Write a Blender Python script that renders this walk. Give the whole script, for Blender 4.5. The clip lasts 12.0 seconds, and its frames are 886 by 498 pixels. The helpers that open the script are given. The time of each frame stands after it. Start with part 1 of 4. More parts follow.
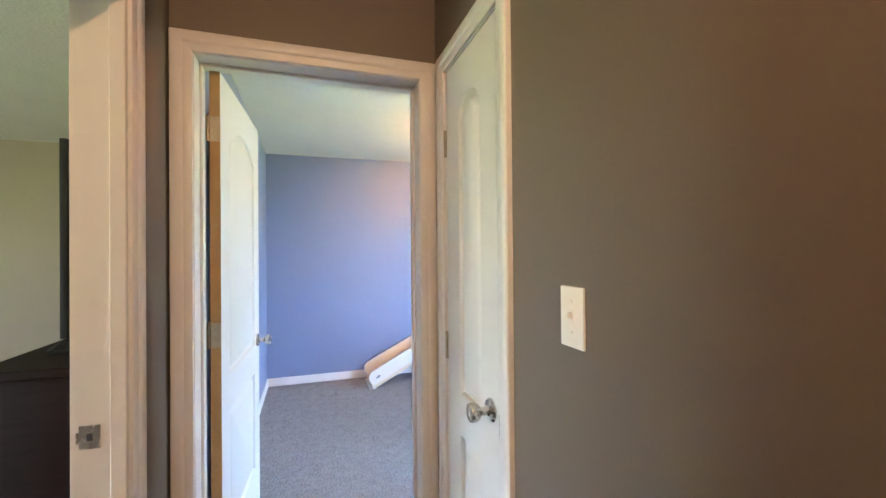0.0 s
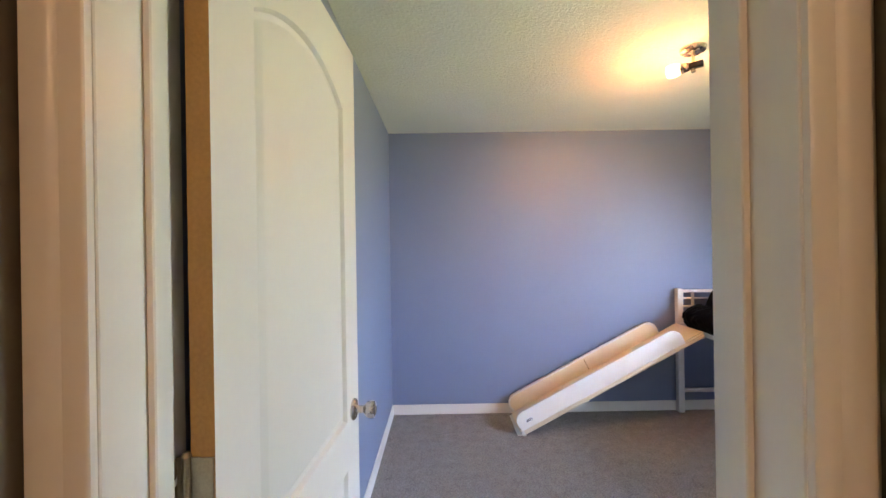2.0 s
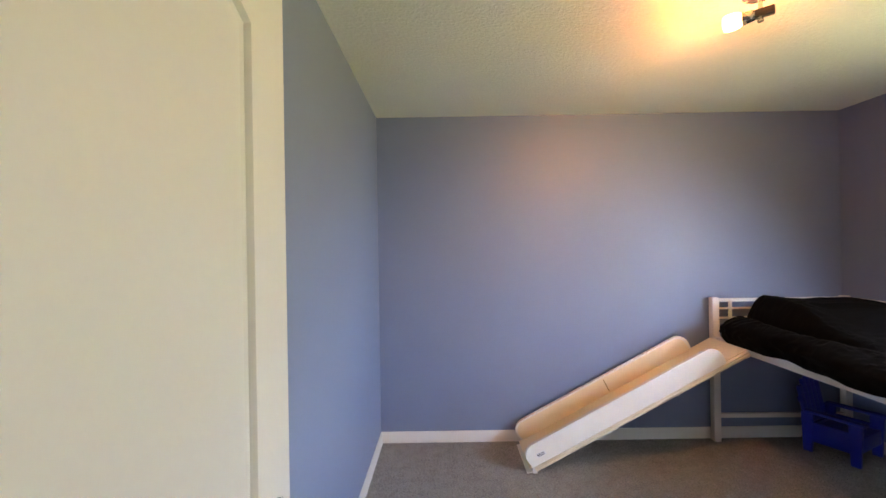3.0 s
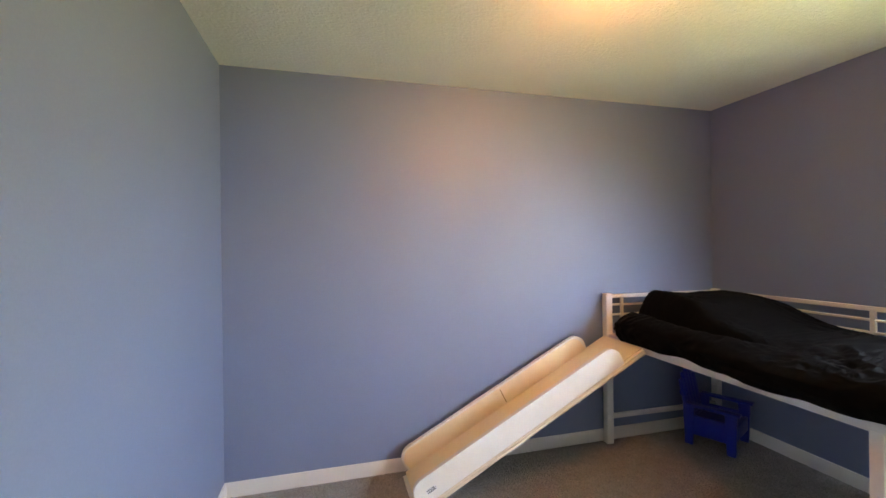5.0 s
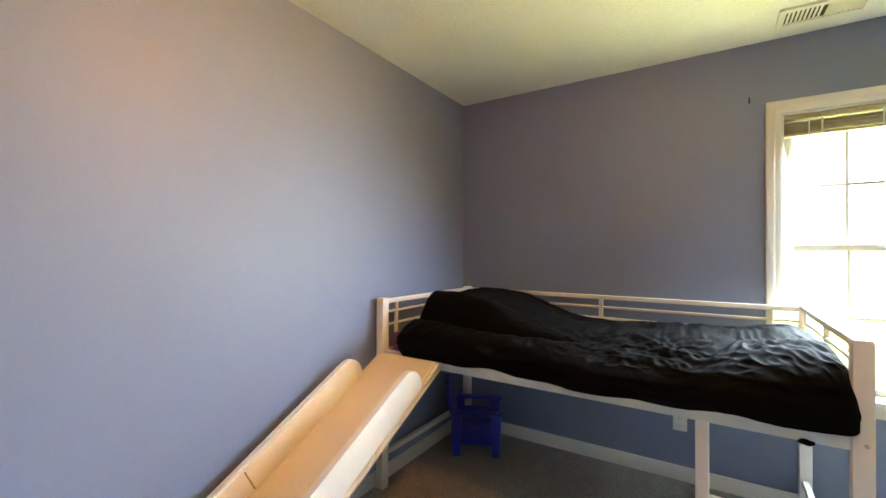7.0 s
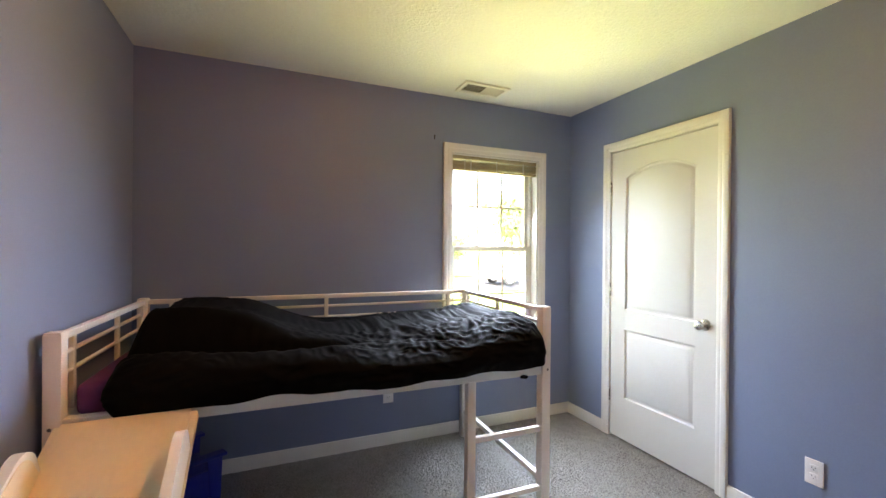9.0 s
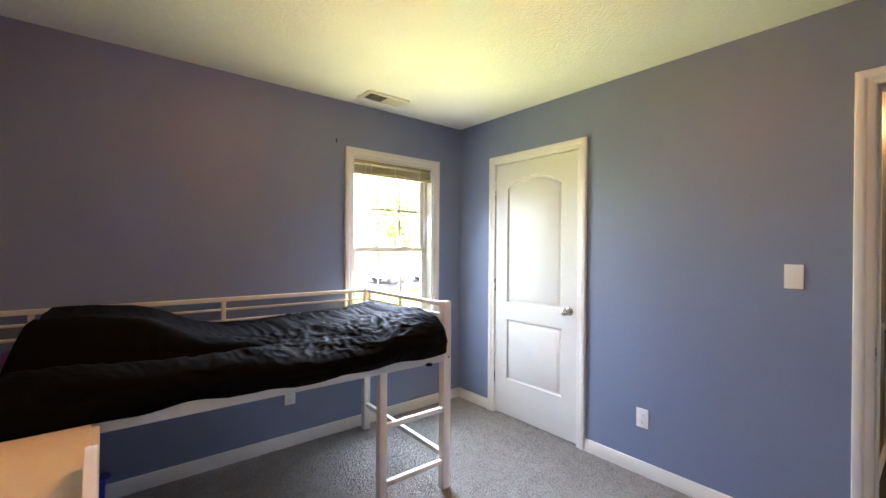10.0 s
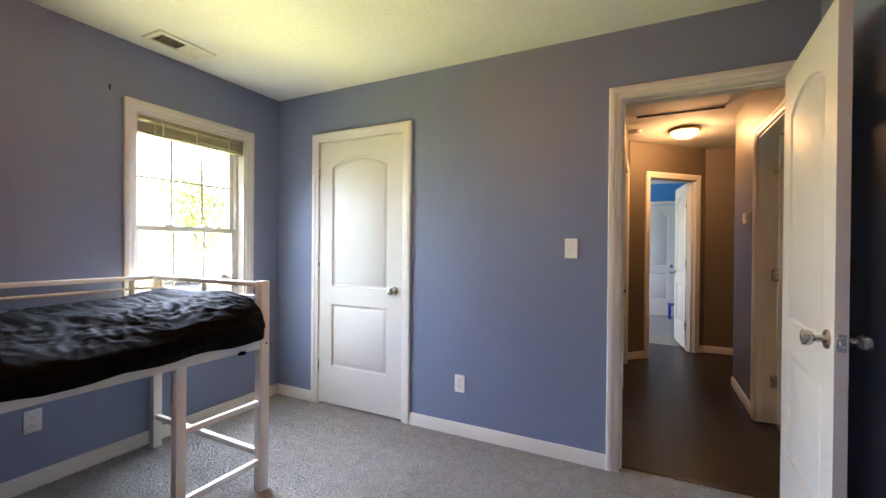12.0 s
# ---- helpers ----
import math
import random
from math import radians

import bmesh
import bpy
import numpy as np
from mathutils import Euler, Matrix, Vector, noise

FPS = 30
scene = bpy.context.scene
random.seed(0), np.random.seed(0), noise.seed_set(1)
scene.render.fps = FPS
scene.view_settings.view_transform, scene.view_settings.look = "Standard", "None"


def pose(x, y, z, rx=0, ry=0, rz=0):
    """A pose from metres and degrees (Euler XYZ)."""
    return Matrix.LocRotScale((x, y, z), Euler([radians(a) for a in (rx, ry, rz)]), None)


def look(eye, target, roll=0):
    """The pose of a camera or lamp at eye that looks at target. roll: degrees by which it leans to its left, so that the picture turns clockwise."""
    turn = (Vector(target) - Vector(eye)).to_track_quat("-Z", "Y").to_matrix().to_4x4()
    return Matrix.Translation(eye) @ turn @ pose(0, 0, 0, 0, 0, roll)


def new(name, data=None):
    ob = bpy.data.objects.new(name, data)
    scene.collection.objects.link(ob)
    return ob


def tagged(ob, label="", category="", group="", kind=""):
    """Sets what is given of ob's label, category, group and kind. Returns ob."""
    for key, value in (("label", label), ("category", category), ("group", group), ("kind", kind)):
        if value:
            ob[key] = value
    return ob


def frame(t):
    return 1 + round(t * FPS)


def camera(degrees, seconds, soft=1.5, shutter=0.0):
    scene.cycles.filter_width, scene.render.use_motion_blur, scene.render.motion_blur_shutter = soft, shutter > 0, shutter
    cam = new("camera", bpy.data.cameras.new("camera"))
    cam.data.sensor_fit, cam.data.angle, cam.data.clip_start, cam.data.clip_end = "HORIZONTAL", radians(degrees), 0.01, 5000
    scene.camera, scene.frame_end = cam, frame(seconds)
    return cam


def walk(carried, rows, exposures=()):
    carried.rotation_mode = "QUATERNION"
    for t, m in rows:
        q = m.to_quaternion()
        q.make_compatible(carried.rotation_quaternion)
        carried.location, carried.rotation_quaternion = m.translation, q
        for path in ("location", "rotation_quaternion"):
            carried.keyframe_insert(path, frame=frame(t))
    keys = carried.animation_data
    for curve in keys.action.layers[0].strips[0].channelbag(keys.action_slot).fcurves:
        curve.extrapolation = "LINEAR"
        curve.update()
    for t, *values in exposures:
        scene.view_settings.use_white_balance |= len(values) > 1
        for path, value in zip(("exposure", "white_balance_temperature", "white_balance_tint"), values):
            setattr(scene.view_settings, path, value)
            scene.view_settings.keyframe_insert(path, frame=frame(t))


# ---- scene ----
cam = camera(94.3, 12.0)
PATH = [
    (0, (0.079, 0.288, 1.401), (0.697, 2.19, 1.414), -0.5),
    (0.5, (0.073, 0.523, 1.392), (0.429, 2.491, 1.403), -0.7),
    (1, (0.105, 0.802, 1.415), (0.293, 2.793, 1.421), -1.0),
    (1.5, (0.099, 1.093, 1.426), (0.18, 3.091, 1.434), -1.0),
    (2, (0.092, 1.382, 1.433), (0.101, 3.382, 1.435), -0.9),
    (2.5, (0.118, 1.666, 1.447), (0.1, 3.666, 1.451), -0.9),
    (4.5, (0.201, 2.233, 1.416), (0.505, 4.21, 1.415), -0.9),
    (5, (0.255, 2.4, 1.395), (0.774, 4.332, 1.393), -0.7),
    (5.5, (0.292, 2.621, 1.378), (1.073, 4.462, 1.367), -0.6),
    (6, (0.344, 2.881, 1.356), (1.421, 4.566, 1.346), -0.4),
    (6.5, (0.361, 3.141, 1.326), (1.756, 4.574, 1.328), -0.1),
    (8.5, (0.388, 4.066, 1.327), (2.357, 3.716, 1.33), 0.5),
    (9, (0.39, 4.27, 1.351), (2.234, 3.495, 1.346), 0.5),
    (9.5, (0.346, 4.463, 1.357), (2.027, 3.379, 1.357), 0.6),
    (10, (0.297, 4.485, 1.365), (1.847, 3.222, 1.359), 0.4),
    (10.5, (0.262, 4.461, 1.321), (1.69, 3.061, 1.316), 0.3),
    (11, (0.312, 4.463, 1.267), (1.598, 2.932, 1.259), 0.4),
    (11.5, (0.355, 4.457, 1.251), (1.467, 2.794, 1.243), 0.5),
    (12, (0.356, 4.452, 1.242), (1.247, 2.661, 1.232), 0.5),
]
walk(cam, [(t, look(eye, target, roll)) for t, eye, target, roll in PATH],
     [(0, 5.09, 5600, 15), (0.5, 4.94, 6000, 15), (1.5, 4.74, 6200, 18), (2.7, 4.36, 7150, 19), (4.5, 4.4, 7400, 17), (5.5, 4.6, 7800, 11), (6.5, 4.75, 8000, 6), (8.5, 4.24, 8200, 15), (9.5, 4.38, 7600, 20), (12, 4.18, 7500, 22)])

# ---- world, sun, large lights ----
world = bpy.data.worlds.new("sky")
scene.world = world
world.use_nodes = True
wn = world.node_tree
sky = wn.nodes.new("ShaderNodeTexSky")
sky.sky_type, sky.sun_disc = "NISHITA", False
sky.sun_elevation, sky.sun_rotation = radians(52), radians(300)
wn.links.new(sky.outputs[0], wn.nodes["Background"].inputs[0])
wn.nodes["Background"].inputs[1].default_value = 0.15


def lamp(name, kind, m, energy, colour, **more):
    data = bpy.data.lights.new(name, kind)
    data.energy, data.color = energy, colour
    for key, value in more.items():
        if key == "size":
            data.shape, data.size, data.size_y = "RECTANGLE", value[0], value[1]
        elif key == "radius":
            data.shadow_soft_size = value
        elif key == "spread":
            data.spread = value
        elif key == "angle":
            data.angle = value
        elif key == "cone":
            data.spot_size, data.spot_blend = value, 1.0
    ob = new(name, data)
    ob.matrix_world = m
    return ob


# sun from beyond the back of the house, so none of it falls through the window
lamp("sun", "SUN", look((-30, 17, 55), (0, 0, 0)), 5.0, (1.0, 0.95, 0.86), angle=radians(0.5))
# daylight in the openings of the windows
lamp("bedroom_window_sky", "AREA", look((3.345, 2.674, 1.35), (2.50, 3.48, 0.50)), 6.3, (0.50, 0.70, 1.0), size=(0.74, 1.36), spread=radians(104))
lamp("bedroom_window_sky_south", "AREA", look((3.335, 2.674, 1.35), (2.30, 2.52, 0.50)), 1.9, (0.50, 0.70, 1.0), size=(0.74, 1.36), spread=radians(112))
lamp("bedroom_window_lawn", "AREA", look((3.325, 2.674, 1.25), (2.3, 3.2, 2.0)), 1.9, (0.9, 1.0, 0.44), size=(0.74, 1.3), spread=radians(122))
# den and blue room: lamps added in assumed windows that are never in view
lamp("den_unseen_window_sky", "AREA", look((-4.95, 1.1, 1.4), (-3.0, 1.2, 1.3)), 1.6, (1.0, 0.92, 0.68), size=(1.3, 1.2))
lamp("blue_room_unseen_window_sky", "AREA", look((3.0, -2.9, 1.4), (1.0, -2.9, 1.0)), 4.2, (0.8, 0.93, 1.0), size=(1.3, 1.2))
# bulbs
lamp("bedroom_bulb", "POINT", pose(1.333, 3.555, 2.345), 1.05, (1.0, 0.28, 0.065), radius=0.03)
# extra spot at the same bulb, added for the warm pool on the back wall
lamp("bedroom_bulb_extra_spot", "SPOT", look((1.333, 3.555, 2.345), (1.38, 4.97, 1.62)), 2.2, (1.0, 0.53, 0.21), radius=0.03, cone=radians(112))
lamp("hall_bulb", "POINT", pose(0.035, -0.33, 2.385), 2.4, (1.0, 0.58, 0.27), radius=0.045)

# ---- materials ----


def material(name, colour, rough=0.6, metal=0.0, vary=0.06, scale=6.0, fine=120.0, bump=0.0, bump_scale=200.0, dist=0.002, coat=0.0, spec=0.5, wave=None, dark=None, sheen=0.0, spread=0.4):
    """A surface with two scales of variation and fine relief; scales per metre."""
    mat = bpy.data.materials.new(name)
    mat.use_nodes = True
    t = mat.node_tree
    b = t.nodes["Principled BSDF"]
    b.inputs["Roughness"].default_value, b.inputs["Metallic"].default_value = rough, metal
    b.inputs["Coat Weight"].default_value = coat
    b.inputs["Specular IOR Level"].default_value = spec
    b.inputs["Sheen Weight"].default_value = sheen
    tc = t.nodes.new("ShaderNodeTexCoord")
    info = t.nodes.new("ShaderNodeObjectInfo")

    def noise_node(s, detail):
        n = t.nodes.new("ShaderNodeTexNoise")
        n.inputs["Scale"].default_value, n.inputs["Detail"].default_value = s, detail
        t.links.new(tc.outputs["Object"], n.inputs["Vector"])
        return n

    big, small = noise_node(scale, 3), noise_node(fine, 2)
    mixn = t.nodes.new("ShaderNodeMath")
    mixn.operation = "ADD"
    t.links.new(big.outputs["Fac"], mixn.inputs[0])
    t.links.new(small.outputs["Fac"], mixn.inputs[1])
    ramp = t.nodes.new("ShaderNodeMapRange")
    ramp.inputs["From Min"].default_value, ramp.inputs["From Max"].default_value = 1 - spread, 1 + spread
    t.links.new(mixn.outputs[0], ramp.inputs["Value"])
    mix = t.nodes.new("ShaderNodeMix")
    mix.data_type = "RGBA"
    lo = dark or tuple(c * (1 - vary) for c in colour)
    hi = tuple(min(1, c * (1 + vary)) for c in colour)
    mix.inputs["A"].default_value, mix.inputs["B"].default_value = (*lo, 1), (*hi, 1)
    t.links.new(ramp.outputs[0], mix.inputs["Factor"])
    out = mix.outputs["Result"]
    if wave:
        w = t.nodes.new("ShaderNodeTexNoise")
        mp = t.nodes.new("ShaderNodeMapping")
        mp.inputs["Scale"].default_value = wave[0]
        t.links.new(tc.outputs["Object"], mp.inputs["Vector"])
        t.links.new(mp.outputs[0], w.inputs["Vector"])
        w.inputs["Scale"].default_value, w.inputs["Detail"].default_value = 1.0, 5
        m2 = t.nodes.new("ShaderNodeMix")
        m2.data_type, m2.blend_type = "RGBA", "MULTIPLY"
        r2 = t.nodes.new("ShaderNodeValToRGB")
        r2.color_ramp.elements[0].position, r2.color_ramp.elements[1].position = 0.3, 0.7
        r2.color_ramp.elements[0].color = (*wave[1], 1)
        t.links.new(w.outputs["Fac"], r2.inputs[0])
        m2.inputs["Factor"].default_value = 1
        t.links.new(out, m2.inputs["A"])
        t.links.new(r2.outputs[0], m2.inputs["B"])
        out = m2.outputs["Result"]
    t.links.new(out, b.inputs["Base Color"])
    if bump:
        bn = t.nodes.new("ShaderNodeBump")
        bn.inputs["Strength"].default_value, bn.inputs["Distance"].default_value = bump, dist
        rel = noise_node(bump_scale, 4)
        t.links.new(rel.outputs["Fac"], bn.inputs["Height"])
        t.links.new(bn.outputs[0], b.inputs["Normal"])
    rr = t.nodes.new("ShaderNodeMapRange")
    rr.inputs["To Min"].default_value, rr.inputs["To Max"].default_value = max(0, rough - 0.03), min(1, rough + 0.03)
    t.links.new(big.outputs["Fac"], rr.inputs["Value"])
    t.links.new(rr.outputs[0], b.inputs["Roughness"])
    return mat


def glow(name, colour, strength):
    mat = bpy.data.materials.new(name)
    mat.use_nodes = True
    b = mat.node_tree.nodes["Principled BSDF"]
    b.inputs["Base Color"].default_value = (0.9, 0.86, 0.78, 1)
    b.inputs["Emission Color"].default_value, b.inputs["Emission Strength"].default_value = (*colour, 1), strength
    return mat


WALL_BLUE = material("slate_blue_wall_paint", (0.180, 0.222, 0.330), 0.5, vary=0.05, scale=2.2, fine=140, bump=0.14, bump_scale=260, dist=0.0012)
WALL_TAUPE = material("taupe_wall_paint", (0.140, 0.111, 0.080), 0.5, vary=0.05, scale=2.2, fine=140, bump=0.14, bump_scale=260, dist=0.0012)
WALL_BEIGE = material("beige_wall_paint", (0.36, 0.30, 0.215), 0.55, vary=0.05, scale=2.2, fine=140, bump=0.14, bump_scale=260, dist=0.0012)
WALL_SKYBLUE = material("bright_blue_wall_paint", (0.03, 0.21, 0.52), 0.55, vary=0.05, scale=2.2, fine=140, bump=0.12, bump_scale=260, dist=0.0012)
CEILING = material("textured_white_ceiling", (0.72, 0.71, 0.66), 0.9, vary=0.05, scale=3, fine=60, bump=0.75, bump_scale=70, dist=0.006)
TRIM = material("white_semi_gloss_trim", (0.66, 0.63, 0.58), 0.38, vary=0.012, scale=1.2, fine=90, bump=0.05, bump_scale=180, dist=0.0008)
DOOR_WHITE = material("white_door_paint", (0.62, 0.60, 0.555), 0.5, vary=0.01, scale=1.2, fine=80, spec=0.3, bump=0.08, bump_scale=130, dist=0.001)
DOOR_EDGE = material("bare_tan_door_edge", (0.36, 0.22, 0.075), 0.6, vary=0.16, scale=9, fine=150, bump=0.2, bump_scale=220)
CARPET = material("grey_plush_carpet", (0.31, 0.289, 0.264), 0.98, vary=0.3, scale=110, fine=420, bump=0.8, bump_scale=380, dist=0.008, spec=0.1, dark=(0.12, 0.111, 0.101), sheen=0.1, spread=0.3)
CARPET_TUFT = material("grey_carpet_tufts", (0.305, 0.284, 0.258), 0.95, vary=0.2, scale=14, fine=70, spec=0.1, dark=(0.2, 0.186, 0.17), spread=0.33)
tt = CARPET_TUFT.node_tree
geo = tt.nodes.new("ShaderNodeNewGeometry")
isl = tt.nodes.new("ShaderNodeMapRange")
isl.inputs["To Min"].default_value, isl.inputs["To Max"].default_value = 0.87, 1.11
tmul = tt.nodes.new("ShaderNodeMix")
tmul.data_type, tmul.blend_type = "RGBA", "MULTIPLY"
tmul.inputs["Factor"].default_value = 1.0
tb = tt.nodes["Principled BSDF"]
tt.links.new(geo.outputs["Random Per Island"], isl.inputs["Value"])
tt.links.new(tb.inputs["Base Color"].links[0].from_socket, tmul.inputs["A"])
tt.links.new(isl.outputs[0], tmul.inputs["B"])
tt.links.new(tmul.outputs["Result"], tb.inputs["Base Color"])
CARPET_BEIGE = material("beige_plush_carpet", (0.42, 0.38, 0.27), 0.98, vary=0.3, scale=45, fine=420, bump=1.0, bump_scale=330, dist=0.01, spec=0.1)
FLOOR_DARK = material("dark_brown_vinyl_floor", (0.0252, 0.0150, 0.0096), 0.38, spec=0.35, vary=0.3, scale=30, fine=300, bump=0.25, bump_scale=240, dist=0.0015, wave=((14, 2.5, 1), (0.55, 0.5, 0.46)))
NICKEL = material("satin_nickel", (0.56, 0.53, 0.48), 0.27, 1.0, vary=0.08, scale=40, fine=300)
BRASS = material("aged_brass", (0.38, 0.32, 0.22), 0.34, 1.0, vary=0.14, scale=50, fine=300)
BED_WHITE = material("white_powder_coated_steel", (0.74, 0.70, 0.64), 0.46, vary=0.04, scale=12, fine=200, bump=0.06, bump_scale=500)
COMFORTER = material("black_sateen_cotton", (0.0034, 0.0029, 0.0027), 0.74, vary=0.3, scale=7, fine=500, bump=0.2, bump_scale=700, dist=0.0008, spec=0.036, sheen=0.0)
SHEET = material("purple_cotton_sheet", (0.125, 0.026, 0.10), 0.85, vary=0.12, scale=14, fine=400, bump=0.3, bump_scale=60, dist=0.004)
SLIDE_TAN = material("pale_maple_laminate", (0.82, 0.69, 0.47), 0.36, vary=0.03, scale=4, fine=60, wave=((3, 60, 60), (0.97, 0.96, 0.94)), bump=0.03)
SLIDE_EDGE = material("cream_laminate_edge", (0.78, 0.66, 0.47), 0.4, vary=0.04, scale=6, fine=120)
SLIDE_WHITE = material("white_laminate", (0.78, 0.74, 0.66), 0.35, vary=0.04, scale=6, fine=120)
BLUE_PLASTIC = material("royal_blue_plastic", (0.004, 0.022, 0.33), 0.38, vary=0.1, scale=10, fine=200, bump=0.06, bump_scale=300)
PLATE = material("ivory_switch_plastic", (0.8, 0.74, 0.63), 0.35, vary=0.02)
PLATE_WHITE = material("white_switch_plastic", (0.78, 0.76, 0.74), 0.35, vary=0.02)
BLACK = material("matt_black_plastic", (0.012, 0.012, 0.013), 0.35, vary=0.1)
# dark brown that stands in for the shaded inside of the vent's duct
DUCT = material("dark_brown_duct_shade", (0.055, 0.032, 0.014), 0.9, vary=0.2)
SLOT = material("dark_slot", (0.02, 0.018, 0.016), 0.8, vary=0.1)
DRESSER = material("dark_cherry_wood", (0.0150, 0.0040, 0.0030), 0.65, spec=0.2, vary=0.25, scale=6, fine=90, wave=((3, 3, 45), (0.6, 0.5, 0.45)))
VENT_WHITE = material("white_enamelled_vent", (0.7, 0.66, 0.56), 0.45, vary=0.04)
VINYL = material("white_vinyl_window", (0.6, 0.585, 0.53), 0.4, vary=0.03)
BLIND = material("tan_blind_slats", (0.4, 0.33, 0.2), 0.55, vary=0.12, scale=20, fine=200)
BULB = glow("lit_frosted_bulb", (1.0, 0.55, 0.2), 0.72)
DOME = glow("lit_frosted_dome", (1.0, 0.62, 0.24), 0.36)
GRASS = material("lawn_grass", (0.12, 0.2, 0.035), 0.9, vary=0.4, scale=0.8, fine=9, bump=0.6, bump_scale=30, dist=0.03, spec=0.2)
LEAF = material("green_leaves", (0.15, 0.21, 0.085), 0.6, vary=0.35, scale=2, fine=20, spec=0.3)
BARK = material("grey_bark", (0.14, 0.11, 0.08), 0.9, vary=0.3, scale=8, fine=60, bump=0.6, bump_scale=30, dist=0.02)
ASPHALT = material("worn_asphalt", (0.07, 0.068, 0.066), 0.9, vary=0.25, scale=3, fine=60)
SIDING = material("pale_vinyl_siding", (0.6, 0.58, 0.53), 0.6, vary=0.05)
ROOFING = material("grey_shingle_roof", (0.13, 0.125, 0.12), 0.9, vary=0.25, scale=3, fine=30)
CAR_PAINT = material("silver_car_paint", (0.62, 0.63, 0.64), 0.3, 0.2, vary=0.05, coat=0.6)
CAR_GLASS = material("dark_car_glass", (0.10, 0.11, 0.12), 0.08, vary=0.05)
RUBBER = material("black_tyre_rubber", (0.06, 0.06, 0.06), 0.8, vary=0.2)

GLASS = bpy.data.materials.new("clear_window_glass")
GLASS.use_nodes = True
gt = GLASS.node_tree
gt.nodes.remove(gt.nodes["Principled BSDF"])
g_clear, g_gloss, g_mix, g_fres = (gt.nodes.new("ShaderNode" + n) for n in ("BsdfTransparent", "BsdfGlossy", "MixShader", "Fresnel"))
g_gloss.inputs["Roughness"].default_value = 0.02
g_fres.inputs["IOR"].default_value = 1.45
gt.links.new(g_fres.outputs[0], g_mix.inputs[0])
gt.links.new(g_clear.outputs[0], g_mix.inputs[1])
gt.links.new(g_gloss.outputs[0], g_mix.inputs[2])
gt.links.new(g_mix.outputs[0], gt.nodes["Material Output"].inputs[0])

# ---- mesh helpers ----


def box(bm, x0, x1, y0, y1, z0, z1, slot=0):
    m = Matrix.Translation(((x0 + x1) / 2, (y0 + y1) / 2, (z0 + z1) / 2)) @ Matrix.Diagonal((abs(x1 - x0), abs(y1 - y0), abs(z1 - z0), 1))
    made = bmesh.ops.create_cube(bm, size=1, matrix=m)["verts"]
    for f in {f for v in made for f in v.link_faces}:
        f.material_index = slot
    return made


def bevel(bm, width, segments=2):
    edges = [e for e in bm.edges if len(e.link_faces) == 2 and e.calc_face_angle(0) > 0.6]
    bmesh.ops.bevel(bm, geom=edges, offset=width, segments=segments, affect="EDGES", profile=0.6, clamp_overlap=True)
    return bm


def block(x0, x1, y0, y1, z0, z1, width=0.003, segments=2):
    bm = bmesh.new()
    box(bm, x0, x1, y0, y1, z0, z1)
    return bevel(bm, width, segments) if width else bm


def tube(bm, a, b, r, n=16, r2=None):
    a, b = Vector(a), Vector(b)
    d = b - a
    m = Matrix.Translation((a + b) / 2) @ d.to_track_quat("Z", "Y").to_matrix().to_4x4()
    return bmesh.ops.create_cone(bm, cap_ends=True, segments=n, radius1=r, radius2=r if r2 is None else r2, depth=d.length, matrix=m)["verts"]


def lathe(profile, n=24, axis="Z"):
    """A turned body from (radius, height) pairs."""
    bm = bmesh.new()
    rings = []
    for r, z in profile:
        rings.append([bm.verts.new((r * math.cos(2 * math.pi * i / n), r * math.sin(2 * math.pi * i / n), z)) for i in range(n)])
    for p, q in zip(rings, rings[1:]):
        for i in range(n):
            bm.faces.new((p[i], p[(i + 1) % n], q[(i + 1) % n], q[i]))
    bm.faces.new(rings[-1])
    bm.faces.new(list(reversed(rings[0])))
    if axis == "Y":
        bm.transform(Matrix.Rotation(radians(-90), 4, "X"))
    if axis == "X":
        bm.transform(Matrix.Rotation(radians(90), 4, "Y"))
    return bm


def mesh_of(name, bm, mats, smooth=True):
    me = bpy.data.meshes.new(name)
    bmesh.ops.recalc_face_normals(bm, faces=bm.faces)
    bm.to_mesh(me)
    bm.free()
    for m in mats if isinstance(mats, (list, tuple)) else (mats,):
        me.materials.append(m)
    if smooth:
        me.set_sharp_from_angle(angle=radians(35))
        for p in me.polygons:
            p.use_smooth = True
    return me


def part(name, bm, mats, parent, label="", smooth=True):
    ob = new(name, mesh_of(name, bm, mats, smooth))
    ob.parent = parent
    return tagged(ob, label)


def thing(name, m, label, category, group="", kind=""):
    ob = new(name)
    ob.matrix_world = m if isinstance(m, Matrix) else pose(*m)
    ob.empty_display_size = 0.1
    return tagged(ob, label, category, group, kind)


def structure(name, bm, mats, label="", smooth=True, category="structure"):
    ob = new(name, mesh_of(name, bm, mats, smooth))
    return tagged(ob, label or name.replace("_", " "), category, kind="structure")


